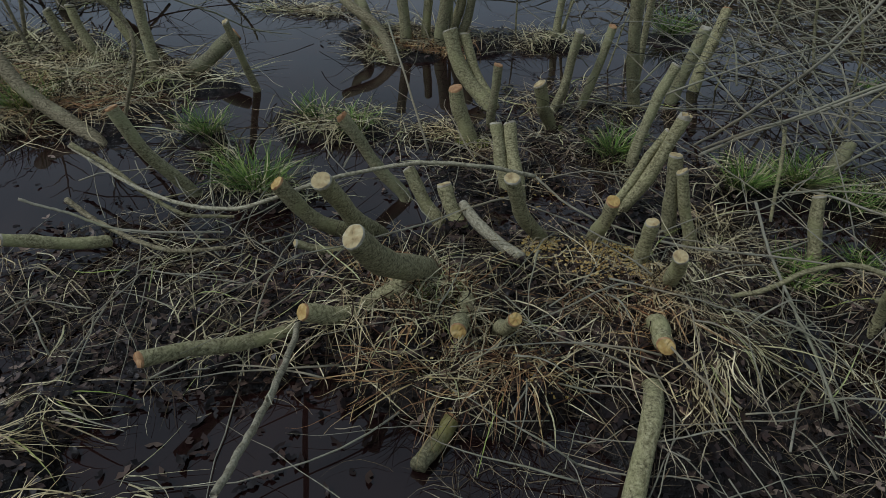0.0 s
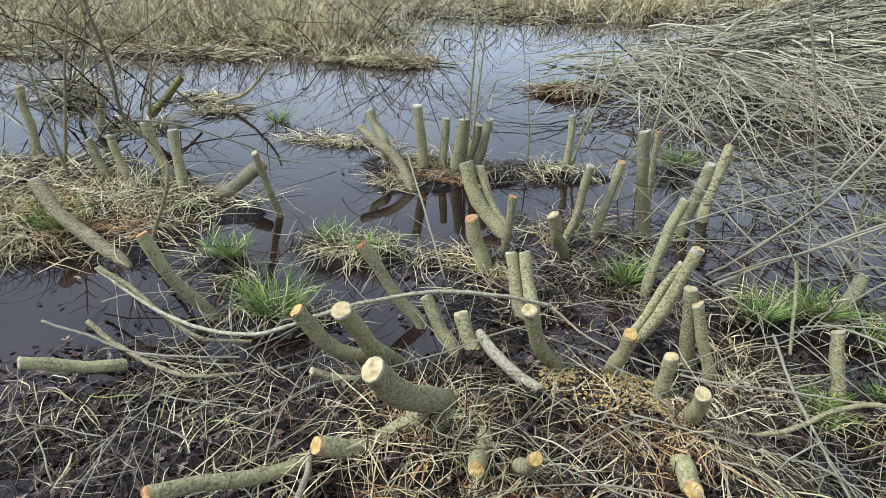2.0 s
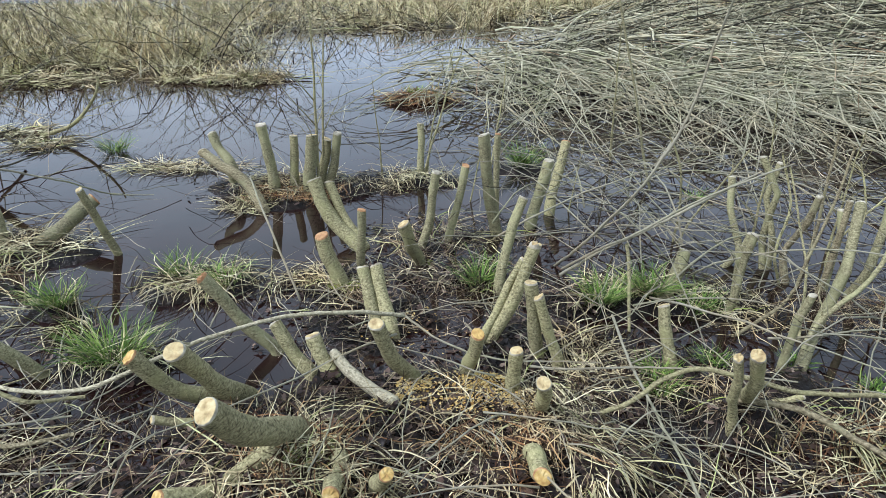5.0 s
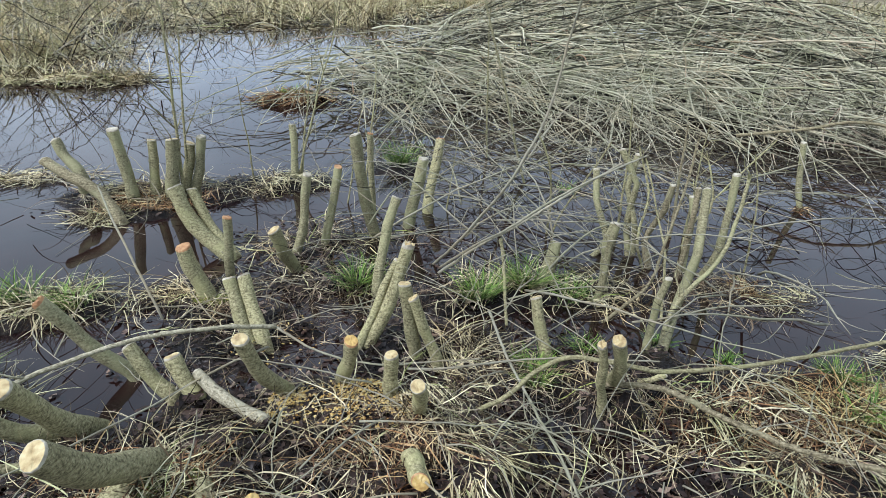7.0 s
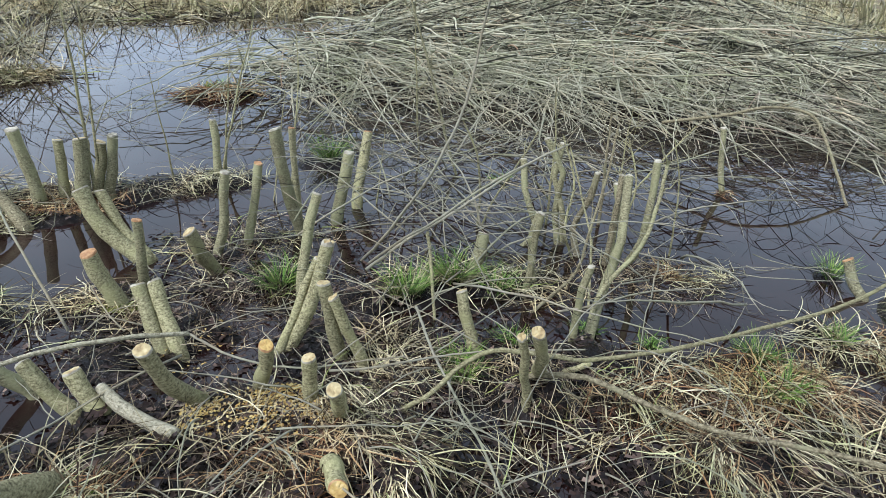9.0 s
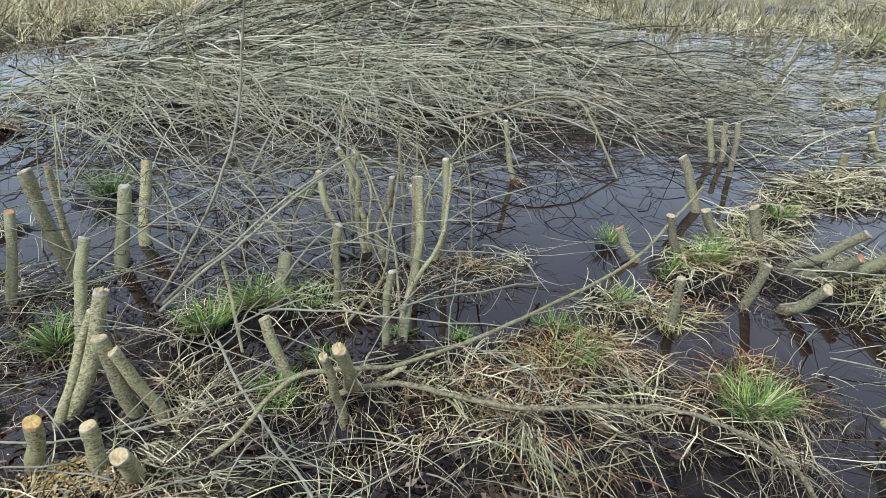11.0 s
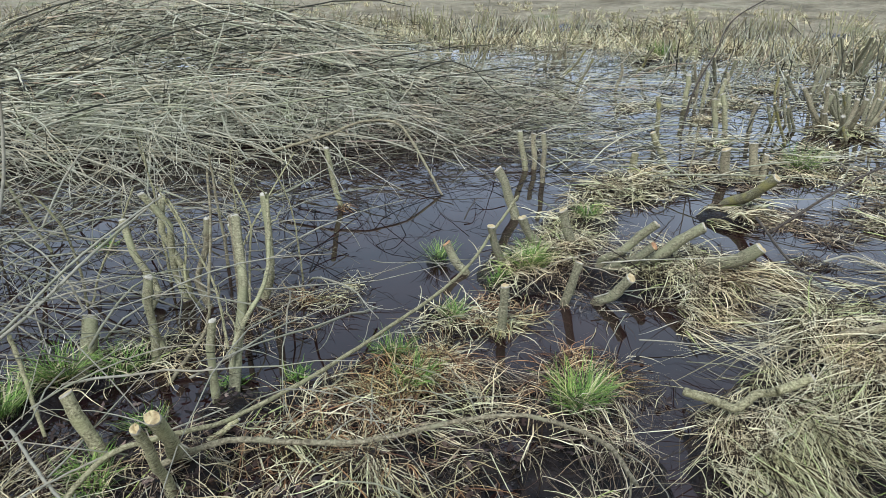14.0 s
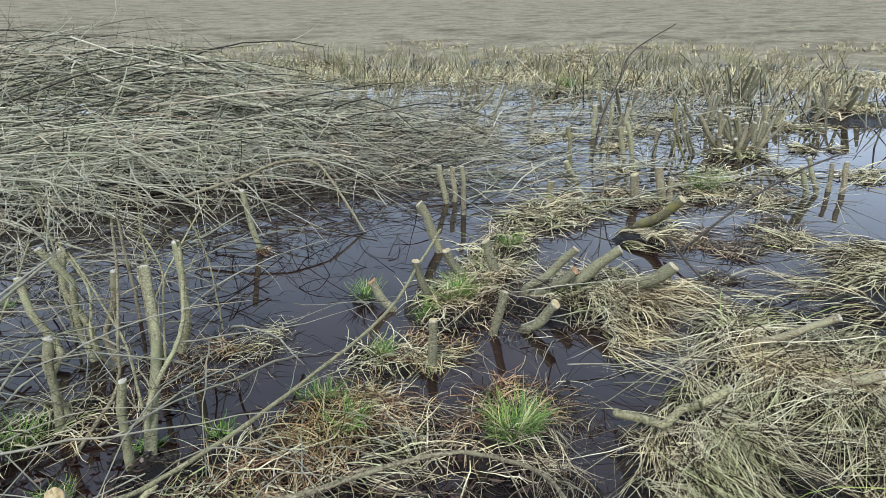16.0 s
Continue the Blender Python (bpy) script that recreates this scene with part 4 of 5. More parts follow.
order = np.argsort(v0 - 0.15 * lift)
O = np.array(pile.location)
for i in order[:280]:
    v, q, t = tubes(pp[i:i + 1] - O, pr_r[i:i + 1], 6)
    part("pole", mesh_from("pole", v, q, POLE, t), pile)
rest = order[280:]
tp, tr = shoots(pr, pp, 3, 0.6, 0.0052, 0.9)
v, q, t = joined([tubes(pp[rest] - O, pr_r[rest], 5), tubes(tp - O, tr, 4)])
ob = part("twig_tangle", mesh_from("twig_tangle", v, q, POLE, t), pile, "tangle of thinner poles and twigs")
tagged(ob, kind="stuff")

# near-black twigs added under the heap; their colour stands in for shade
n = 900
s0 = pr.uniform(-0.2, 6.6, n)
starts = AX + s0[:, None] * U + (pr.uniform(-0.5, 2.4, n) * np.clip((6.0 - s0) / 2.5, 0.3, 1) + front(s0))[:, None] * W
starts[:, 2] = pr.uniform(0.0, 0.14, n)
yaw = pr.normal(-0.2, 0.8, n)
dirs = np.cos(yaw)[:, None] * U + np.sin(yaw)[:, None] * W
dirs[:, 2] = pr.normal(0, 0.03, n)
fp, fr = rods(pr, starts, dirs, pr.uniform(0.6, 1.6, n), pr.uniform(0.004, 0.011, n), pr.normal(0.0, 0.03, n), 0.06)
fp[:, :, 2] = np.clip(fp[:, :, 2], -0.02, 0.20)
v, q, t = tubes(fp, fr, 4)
under = new("shade_twigs", mesh_from("shade_twigs", v, q, SHADE_MIRROR, t))
tagged(under, "near-black twigs added as shade under the brushwood heap", "twigs", kind="stuff")

# loose tangle in front of the pile, tips hanging into the water
n = 700
s0 = pr.uniform(-0.3, 6.4, n)
starts = AX + s0[:, None] * U + (pr.uniform(-1.4, 1.0, n) * np.clip((5.4 - s0) / 2.4, 0.3, 1) + front(s0))[:, None] * W
starts[:, 2] = pr.uniform(0.08, 0.55, n)
yaw = pr.normal(-0.75, 0.95, n)
dirs = np.cos(yaw)[:, None] * U + np.sin(yaw)[:, None] * W
ln = pr.uniform(0.6, 2.4, n)
dirs[:, 2] = (0.02 - starts[:, 2]) / ln * pr.uniform(0.3, 1.15, n)
fp, fr = rods(pr, starts, dirs, ln, pr.uniform(0, 1, n) ** 2.2 * 0.009 + 0.0038, np.abs(pr.normal(0.07, 0.09, n)), 0.075, 10)
fp[:, :, 2] = np.maximum(fp[:, :, 2], -0.02)
sp, sr = shoots(pr, fp, 2, 0.4, 0.0030, 0.8)
heap = new("branch_tangle")
heap.location = (4.2, 5.4, 0)
tagged(heap, "loose crossing grey branches drooping from the brushwood into water", "branches")
v, q, t = one_by_one("branch", "", "", "", POLE, fp, fr, sp, sr, np.argsort(np.hypot(fp[:, 4, 0] - 0.6, fp[:, 4, 1]))[:290], heap)
tangle = new("hanging_twigs", mesh_from("hanging_twigs", v, q, POLE, t))
tagged(tangle, "tangle of thin grey branches drooping into dark water", "twigs", kind="stuff")

# fans of fine tips at the thin end of the heap
n = 170
starts = np.stack([pr.uniform(4.4, 7.8, n), pr.uniform(4.2, 5.8, n), pr.uniform(0.06, 0.50, n)], -1)
yaw = pr.normal(-0.9, 0.7, n)
dirs = np.stack([np.cos(yaw), np.sin(yaw), np.zeros(n)], -1)
ln = pr.uniform(0.6, 1.9, n)
dirs[:, 2] = -starts[:, 2] / ln * pr.uniform(0.3, 1.1, n)
fp, fr = rods(pr, starts, dirs, ln, pr.uniform(0.003, 0.008, n), np.abs(pr.normal(0.06, 0.08, n)), 0.05)
fp[:, :, 2] = np.maximum(fp[:, :, 2], -0.02)
sp, sr = shoots(pr, fp, 6, 0.5, 0.0030, 0.6)
v, q, t = joined([tubes(fp, fr, 5), tubes(sp, sr, 4)])
fans = new("twig_tips", mesh_from("twig_tips", v, q, TWIG, t))
tagged(fans, "fans of fine grey twig tips spread over dark water", "twigs", kind="stuff")

# dark half-sunk twigs added to stand in for branch reflections on the pool
n = 140
starts = np.stack([pr.uniform(1.2, 6.0, n), pr.uniform(2.7, 5.2, n), pr.uniform(-0.05, 0.05, n)], -1)
starts[:, 1] -= 0.28 * (starts[:, 0] - 2.5)
starts = starts[starts[:, 1] > 2.5]
n = len(starts)
yaw = pr.uniform(0, 6.28, n)
dirs = np.stack([np.cos(yaw), np.sin(yaw), pr.uniform(-0.02, 0.5, n)], -1)
fp, fr = rods(pr, starts, dirs, pr.uniform(0.3, 1.0, n), pr.uniform(0.002, 0.006, n), pr.normal(0.0, 0.05, n), 0.08)
sp, sr = shoots(pr, fp, 3, 0.22, 0.002)
v, q, t = joined([tubes(fp, fr, 5), tubes(sp, sr, 4)])
sunk = new("reflection_twigs", mesh_from("reflection_twigs", v, q, SHADE_MIRROR, t))
tagged(sunk, "thin dark half-sunk twigs added as branch reflections in the pool", "twigs", kind="stuff")

# arching twigs among the standing whips
n = 170
starts = np.stack([pr.normal(2.0, 0.60, n), pr.normal(3.5, 0.80, n), pr.uniform(0.02, 0.25, n)], -1)
yaw = pr.uniform(0, 6.28, n)
dirs = np.stack([np.cos(yaw), np.sin(yaw), pr.uniform(-0.05, 0.45, n)], -1)
fp, fr = rods(pr, starts, dirs, pr.uniform(0.4, 1.4, n), pr.uniform(0, 1, n) ** 2 * 0.005 + 0.0022, np.abs(pr.normal(0.06, 0.08, n)), 0.08)
fp[:, :, 2] = np.maximum(fp[:, :, 2], -0.01)
sp, sr = shoots(pr, fp, 3, 0.25, 0.002)
one_by_one("arching_twig", "thin arching grey twig among the cut whips", "twig", "arching twigs", TWIG, fp, fr, sp, sr, np.arange(n))

# thin poles lying flat over the far water
n = 680
starts = np.stack([5.4 + pr.uniform(0, 1, n) ** 1.6 * 9.0, pr.uniform(0, 1, n) ** 0.75 * 7.5 + 0.9, pr.uniform(0.02, 0.16, n)], -1)
yaw = pr.normal(-0.6, 0.7, n)
dirs = np.stack([np.cos(yaw), np.sin(yaw), pr.normal(0, 0.01, n)], -1)
fp, fr = rods(pr, starts, dirs, pr.uniform(0.6, 2.4, n), pr.uniform(0, 1, n) ** 2 * 0.007 + 0.003, pr.normal(0.04, 0.06, n), 0.05)
fp[:, :, 2] = np.maximum(fp[:, :, 2], 0.01)
sp, sr = shoots(pr, fp, 4, 0.6, 0.004)
v, q, t = joined([tubes(fp, fr, 5), tubes(sp, sr, 4)])
flat = new("floating_poles", mesh_from("floating_poles", v, q, POLE, t))
tagged(flat, "thin grey poles and twigs strewn flat over bright water", "poles", kind="stuff")


# ---- far stools, whips and saplings ----
def far_stool(x, y, count, height, r, seed, lean=0.25, bark=None):
    q = np.random.default_rng(seed)
    ob = stool((x, y, float(ground_z(x, y))), "distant many-stemmed cut stool with grey stems")
    for _ in range(count):
        a, d = q.uniform(0, 6.28), q.uniform(0.05, 0.35)
        b = (x + math.cos(a) * d, y + math.sin(a) * d, 0.02)
        h = height * q.uniform(0.55, 1.15)
        stem(b, (b[0] + math.cos(a) * lean * h * q.uniform(0.2, 1.5), b[1] + math.sin(a) * lean * h * q.uniform(0.2, 1.5), b[2] + h), r * q.uniform(0.6, 1.2), ob, bark or (G if q.random() < 0.5 else BR), bow=q.uniform(0, 0.1), ragged=0.01)
    return ob


far_stool(9.25, 0.85, 9, 0.40, 0.028, 1, 0.55, BR)
far_stool(9.45, 0.70, 8, 0.42, 0.022, 11, 0.6, OL)
far_stool(9.10, 1.25, 5, 0.34, 0.022, 12, 0.5, OL)
far_stool(8.30, 1.75, 3, 0.40, 0.028, 2)
far_stool(9.80, 2.60, 4, 0.42, 0.03, 3)
far_stool(11.4, 1.60, 5, 0.40, 0.026, 4, 0.5, OL)
far_stool(13.6, -0.30, 10, 0.55, 0.03, 5, 0.5, OL)
far_stool(13.2, 0.25, 8, 0.5, 0.024, 13, 0.6, BR)
far_stool(15.5, 1.60, 14, 0.7, 0.026, 6, 0.5, OL)
far_stool(12.5, 3.20, 5, 0.40, 0.026, 7, 0.5, OL)
far_stool(7.60, -0.30, 4, 0.35, 0.03, 8)
for k in range(48):
    q = np.random.default_rng(100 + k)
    a = radians(3 + k * 1.85)
    d = q.uniform(18.5, 25)
    far_stool(d * math.sin(a) + 0.5, d * math.cos(a), 15, q.uniform(0.5, 0.9), 0.016, 200 + k, 0.45, BARK if k % 3 else BR)
for k in range(9):
    q = np.random.default_rng(150 + k)
    far_stool(q.uniform(10.5, 18), q.uniform(-1.8, 8), 8, q.uniform(0.35, 0.6), 0.018, 260 + k, 0.5, BR if k % 2 else BARK)


def whip(x, y, h, r, seed, lean=(0, 0), twigs=6, label="slender bare sapling standing in shallow water", bark=None):
    q = np.random.default_rng(seed)
    k = 10
    s = np.linspace(0, 1, k)[:, None]
    line = np.array([0, 0, -0.05]) + np.array([lean[0], lean[1], 1.0]) * h * s + np.cumsum(q.normal(0, 0.010 * h, (k, 3)), 0) * s
    v, f, t = tubes(line[None], (r * (1 - 0.7 * s[:, 0]))[None], 7)
    ob = new("sapling", mesh_from("sapling", v, f, bark or BARK, t))
    ob.location = (x, y, max(0.0, float(ground_z(x, y))))
    for v, f, t in twigs_on(line, q, twigs, 0.32 * h, r * 0.4):
        part("twig", mesh_from("twig", v, f, bark or BARK, t), ob)
    return tagged(ob, label, "sapling", "bare saplings")


whip(-0.42, 4.14, 1.5, 0.012, 1, (0.05, 0.0))
whip(-0.40, 4.16, 1.3, 0.010, 2, (0.10, 0.1))
whip(0.31, 4.42, 1.2, 0.010, 3, (0.25, 0.1), 4)
whip(0.34, 4.46, 0.9, 0.008, 4, (0.12, 0.1), 4)
whip(0.02, 4.35, 0.8, 0.007, 5, (-0.05, 0.1), 1)
whip(0.75, 4.10, 1.1, 0.008, 6, (0.12, 0.1), 4)
whip(0.62, 3.95, 0.8, 0.006, 7, (0.20, 0.1), 3)
whip(1.85, 4.80, 1.2, 0.010, 8, (-0.05, 0.0), 6)
whip(1.25, 3.75, 0.5, 0.006, 9, (0.20, 0.2), 1)
whip(2.60, 3.10, 0.8, 0.008, 10, (0.10, 0.1), 7)
whip(2.20, 3.20, 0.9, 0.009, 11, (0.02, 0.0), 7)
whip(-2.85, 3.30, 1.1, 0.013, 12, (-0.25, 0.1), 8, bark=BR)
whip(-3.10, 3.55, 1.3, 0.014, 13, (0.15, 0.1), 8, bark=BR)
whip(-2.95, 4.30, 1.2, 0.012, 14, (0.2, 0.0), 10, bark=BR)
whip(-3.80, 4.60, 1.2, 0.014, 15, (0.3, 0.0), 12, bark=BR)
whip(6.20, 1.62, 0.9, 0.008, 16, (0.25, 0.0), 3, bark=BR)
for k in range(56):
    q = np.random.default_rng(300 + k)
    whip(q.uniform(-9.0, -2.6), q.uniform(8.4, 11.5), q.uniform(0.5, 1.2), q.uniform(0.007, 0.013), 400 + k, (q.normal(0, 0.3), q.normal(0, 0.2)), 9, "bare straggling shrub stem on the far bank", BR if k % 2 else BARK)


# bramble-like tangle on the far and side banks
n = 330
where_ = np.array([(-5.0, 9.6, 2.2, 0.8), (-2.1, 8.4, 0.8, 0.3), (-3.4, 4.4, 0.7, 0.4), (-2.0, 12.5, 3.5, 1.2), (-7.0, 9.0, 1.4, 1.0)])
zk = where_[pr.integers(0, len(where_), n)]
xy = zk[:, :2] + pr.normal(0, 0.6, (n, 2)) * zk[:, 2:]
starts = np.stack([xy[:, 0], xy[:, 1], pr.uniform(0.0, 0.35, n)], -1)
yaw = pr.uniform(0, 6.28, n)
dirs = np.stack([np.cos(yaw), np.sin(yaw), pr.uniform(-0.05, 0.8, n)], -1)
fp, fr = rods(pr, starts, dirs, pr.uniform(0.5, 1.5, n), pr.uniform(0.003, 0.008, n), pr.normal(0.12, 0.14, n), 0.09)
fp[:, :, 2] = np.maximum(fp[:, :, 2], 0.0)
sp, sr = shoots(pr, fp, 4, 0.35, 0.003)
v, q, t = joined([tubes(fp, fr, 5), tubes(sp, sr, 4)])
bramble = new("scrub_twigs", mesh_from("scrub_twigs", v, q, TWIG, t))
tagged(bramble, "bare grey scrub tangled over the dry banks", "twigs", kind="stuff")

# thin regrowth among the far stools
n = 1500
a = np.radians(pr.uniform(2, 92, n))
d = pr.normal(20.5, 1.6, n)
near = pr.random(n) < 0.10
starts = np.stack([np.where(near, pr.uniform(11, 17, n), d * np.sin(a) + 0.5), np.where(near, pr.uniform(-1.5, 5, n), d * np.cos(a)), np.zeros(n)], -1)
lump = starts[pr.integers(0, 160, n)]
starts = np.where((pr.random(n) < 0.7)[:, None], lump + pr.normal(0, 0.28, (n, 3)) * np.array([1, 1, 0]), starts)
dirs = np.stack([pr.normal(0, 0.5, n), pr.normal(0, 0.5, n), np.ones(n)], -1)
fp, fr = rods(pr, starts, dirs, pr.uniform(0.2, 0.75, n), pr.uniform(0.006, 0.014, n), np.zeros(n), 0.04, 6, 4, 0.6)
fp = fp + np.stack([np.zeros(n), np.zeros(n), np.maximum(ground_z(starts[:, 0], starts[:, 1]), -0.03)], -1)[:, None]
v, q, t = tubes(fp, fr, 4)
regrow = new("thin_shoots", mesh_from("thin_shoots", v, q, POLE, t))
tagged(regrow, "thin grey shoots crowding the far cut stools", "shoots", kind="stuff")

# single stems standing in the far pool
for k in range(18):
    q = np.random.default_rng(700 + k)
    x, y, h = q.uniform(7.4, 13.5), q.uniform(0.3, 5.2), q.uniform(0.3, 0.6)
    stem((x, y, 0.0), (x + q.normal(0, 0.16), y + q.normal(0, 0.16), h), q.uniform(0.014, 0.026), bark=BR if k % 2 else M, bow=0.05, crook=0.03, label="thin cut stem standing in the far pool")


# ---- grass, leaves and litter ----
def blades(r, x, y, length, width, flop, heading=None, spread_a=0.6, rise=0.5, k=7, base=None):
    """Grass blades from (x, y): they rise, bend over and trail along their heading."""
    n = len(x)
    a = r.uniform(0, 6.28, n) if heading is None else r.normal(heading, spread_a, n)
    s = np.linspace(0, 1, k)[None]
    turn = a[:, None] + r.normal(0, 0.65, (n, 1)) * s + r.normal(0, 0.2, (n, 1)) * np.sin(s * 6 + r.uniform(0, 6.28, (n, 1)))
    f = np.clip(flop * r.uniform(0.6, 1.4, n), 0.05, 1.4)[:, None]
    pitch = (1.2 - f * 0.75) - (1.6 * f) * s
    step = length[:, None] / (k - 1)
    dx, dy, dz = np.cos(turn) * np.cos(pitch) * step, np.sin(turn) * np.cos(pitch) * step, np.sin(pitch) * step * rise * 2
    p = np.stack([dx, dy, dz], -1)
    p[:, 0] = 0
    p = np.cumsum(p, 1)
    z0 = np.maximum(ground_z(x, y), -0.02) if base is None else base
    p = p + np.stack([x, y, z0], -1)[:, None]
    floor = np.maximum(ground_z(p[:, :, 0], p[:, :, 1]), 0.0) + r.uniform(0.003, 0.035, (n, 1))
    p[:, 1:, 2] = np.maximum(p[:, 1:, 2], floor[:, 1:])
    return ribbons(p, width)


def mat(name_label, patches, seed, material_=None, name="dry_grass", thin=1.0, fine=0.85):
    """Flattened grass over several patches (x, y, rx, ry, count, length, heading in degrees or None)."""
    r = np.random.default_rng(seed)
    vs, qs, o = [], [], 0
    for x, y, rx, ry, count, length, heading in patches:
        count = int(count * (0.95 if thin < 1 else 1.25 if math.hypot(x, y) < 6.5 else 1.3))
        a, d = r.uniform(0, 6.28, count), np.sqrt(r.uniform(0, 1, count))
        # blades grow in tufts
        tx, ty = x + np.cos(a) * d * rx, y + np.sin(a) * d * ry
        lump = max(1, count // (45 if length < 0.7 and heading is None and length > 0.4 else 20))
        pick = r.integers(0, lump, count)
        hold = 0.72 if heading is None else 0.9
        bx, by = tx[pick] * hold + tx * (1 - hold) + r.normal(0, 0.02, count), ty[pick] * hold + ty * (1 - hold) + r.normal(0, 0.02, count)
        way = r.uniform(0, 6.28, lump) if heading is None else r.normal(radians(heading), 0.42, lump)
        h = way[pick]
        v, q = blades(r, bx, by, length * r.uniform(0.35, 1.3, count), r.uniform(0.0019, 0.0060, count) * thin * fine * (0.85 + 0.09 * math.hypot(x, y)) * (1 + min(max((math.hypot(x, y) - 4.5) / 3, 0), 0.9)), 0.8 if heading is None else 0.95, h, 0.75 if heading is None else 0.2, 0.42 if heading is None else 0.36, 7 if math.hypot(x, y) < 6.5 else 5)
        vs.append(v), qs.append(q + o)
        o += len(v)
    ob = new(name, mesh_from(name, np.concatenate(vs), np.concatenate(qs), material_ or STRAW))
    return tagged(ob, name_label, "grass", kind="stuff")


mat("flattened straw-coloured grass over the stool hummock", [
    (0.25, 1.70, 0.75, 0.35, 160, 0.26, None), (-0.12, 1.62, 0.13, 0.10, 130, 0.26, -120), (0.70, 1.55, 0.32, 0.22, 170, 0.28, -80), (0.72, 1.80, 0.24, 0.16, 260, 0.24, -80), (0.98, 2.06, 0.32, 0.28, 230, 0.28, None), (-0.10, 1.50, 0.45, 0.30, 300, 0.28, None),
    (0.60, 1.20, 0.30, 0.30, 30, 0.30, -90), (0.05, 1.28, 0.40, 0.22, 130, 0.26, None), (-0.65, 1.40, 0.50, 0.30, 110, 0.26, None)], 31)
mat("thin dry grass lying over dark mud", [
    (-1.30, 1.35, 0.80, 0.45, 110, 0.24, None), (-1.05, 0.78, 0.42, 0.22, 150, 0.26, 20), (-1.10, 1.75, 0.70, 0.22, 80, 0.24, None),
    (1.05, 1.30, 0.55, 0.45, 30, 0.26, None), (0.20, 2.70, 0.70, 0.50, 100, 0.22, None), (1.35, 1.75, 0.50, 0.30, 80, 0.26, None), (0.45, 3.40, 0.50, 0.35, 148, 0.25, None)], 32)
mat("straw-coloured grass fringing the pool islets", [
    (-2.60, 2.85, 1.05, 0.55, 1250, 0.34, None), (-2.20, 3.30, 0.80, 0.30, 500, 0.34, None), (-3.20, 3.40, 0.85, 0.45, 600, 0.36, None), (-2.9, 2.5, 0.6, 0.3, 500, 0.45, -70), (-3.9, 3.2, 0.6, 0.6, 400, 0.38, None), (-3.3, 4.7, 0.35, 0.22, 300, 0.30, None), (-2.9, 5.3, 0.3, 0.2, 240, 0.30, None),
    (-0.85, 2.82, 0.42, 0.17, 329, 0.28, None), (-0.30, 2.85, 0.45, 0.16, 197, 0.28, None), (-0.60, 4.25, 0.75, 0.26, 360, 0.26, None), (-0.72, 3.92, 0.36, 0.18, 200, 0.22, None),
    (0.20, 4.35, 0.50, 0.26, 252, 0.25, None), (-1.60, 4.70, 0.65, 0.16, 330, 0.26, None), (-0.98, 2.18, 0.35, 0.20, 156, 0.28, None), (-1.42, 2.55, 0.30, 0.18, 120, 0.26, None)], 33)
mat("matted dry grass along the right bank", [
    (2.10, 1.55, 0.75, 0.32, 620, 0.24, None), (1.85, 1.15, 0.55, 0.32, 80, 0.28, -100), (1.70, 1.50, 0.25, 0.12, 80, 0.34, -110), (2.05, 1.22, 0.25, 0.12, 70, 0.34, -120), (2.40, 1.05, 0.35, 0.25, 170, 0.32, None),
    (2.15, 0.55, 0.45, 0.35, 150, 0.30, -110), (2.32, 0.66, 0.32, 0.20, 70, 0.26, None), (1.35, 2.62, 0.55, 0.20, 217, 0.26, None), (1.80, 2.50, 0.35, 0.22, 152, 0.28, None), (2.60, 2.35, 0.45, 0.18, 115, 0.22, None)], 34)
mat("matted dry grass round the spreading stool", [
    (3.60, 1.68, 0.42, 0.28, 468, 0.28, None), (4.10, 1.75, 0.45, 0.30, 468, 0.28, None), (4.15, 1.00, 0.55, 0.40, 877, 0.30, None), (3.90, 0.74, 0.45, 0.16, 420, 0.34, -110), (4.35, 0.62, 0.35, 0.16, 300, 0.34, -80),
    (2.90, 1.60, 0.25, 0.30, 245, 0.24, None), (5.45, 1.05, 0.40, 0.25, 292, 0.32, -60), (5.60, 1.90, 0.85, 0.50, 741, 0.34, None), (4.65, 1.85, 0.40, 0.30, 245, 0.28, None),
    (7.20, 0.85, 0.75, 0.42, 507, 0.34, None), (6.40, 1.28, 0.40, 0.25, 105, 0.25, None)], 35)
mat("thick combed mats of pale straw on the bank", [
    (3.10, 0.18, 0.45, 0.24, 390, 0.55, -165), (3.85, 0.10, 0.55, 0.30, 465, 0.60, 170), (3.50, -0.15, 0.40, 0.30, 352, 0.60, -170), (4.05, -0.35, 0.45, 0.30, 360, 0.60, 160), (3.40, -0.50, 0.50, 0.30, 343, 0.60, 150),
    (4.40, 0.00, 0.30, 0.20, 178, 0.45, 140), (5.00, -0.45, 0.50, 0.30, 313, 0.55, 130), (5.60, -0.60, 0.55, 0.35, 360, 0.58, 110), (2.80, -0.15, 0.45, 0.40, 313, 0.55, -150), (2.92, 0.46, 0.10, 0.08, 75, 0.26, -120), (2.95, 0.28, 0.28, 0.12, 135, 0.50, -120), (2.65, 0.22, 0.26, 0.24, 285, 0.52, -130), (2.45, 0.00, 0.35, 0.30, 300, 0.50, -130), (3.30, 0.10, 0.40, 0.22, 238, 0.50, None), (3.9, 0.25, 0.4, 0.18, 163, 0.45, None)], 36, None, "dry_grass", 1.0, 0.72)
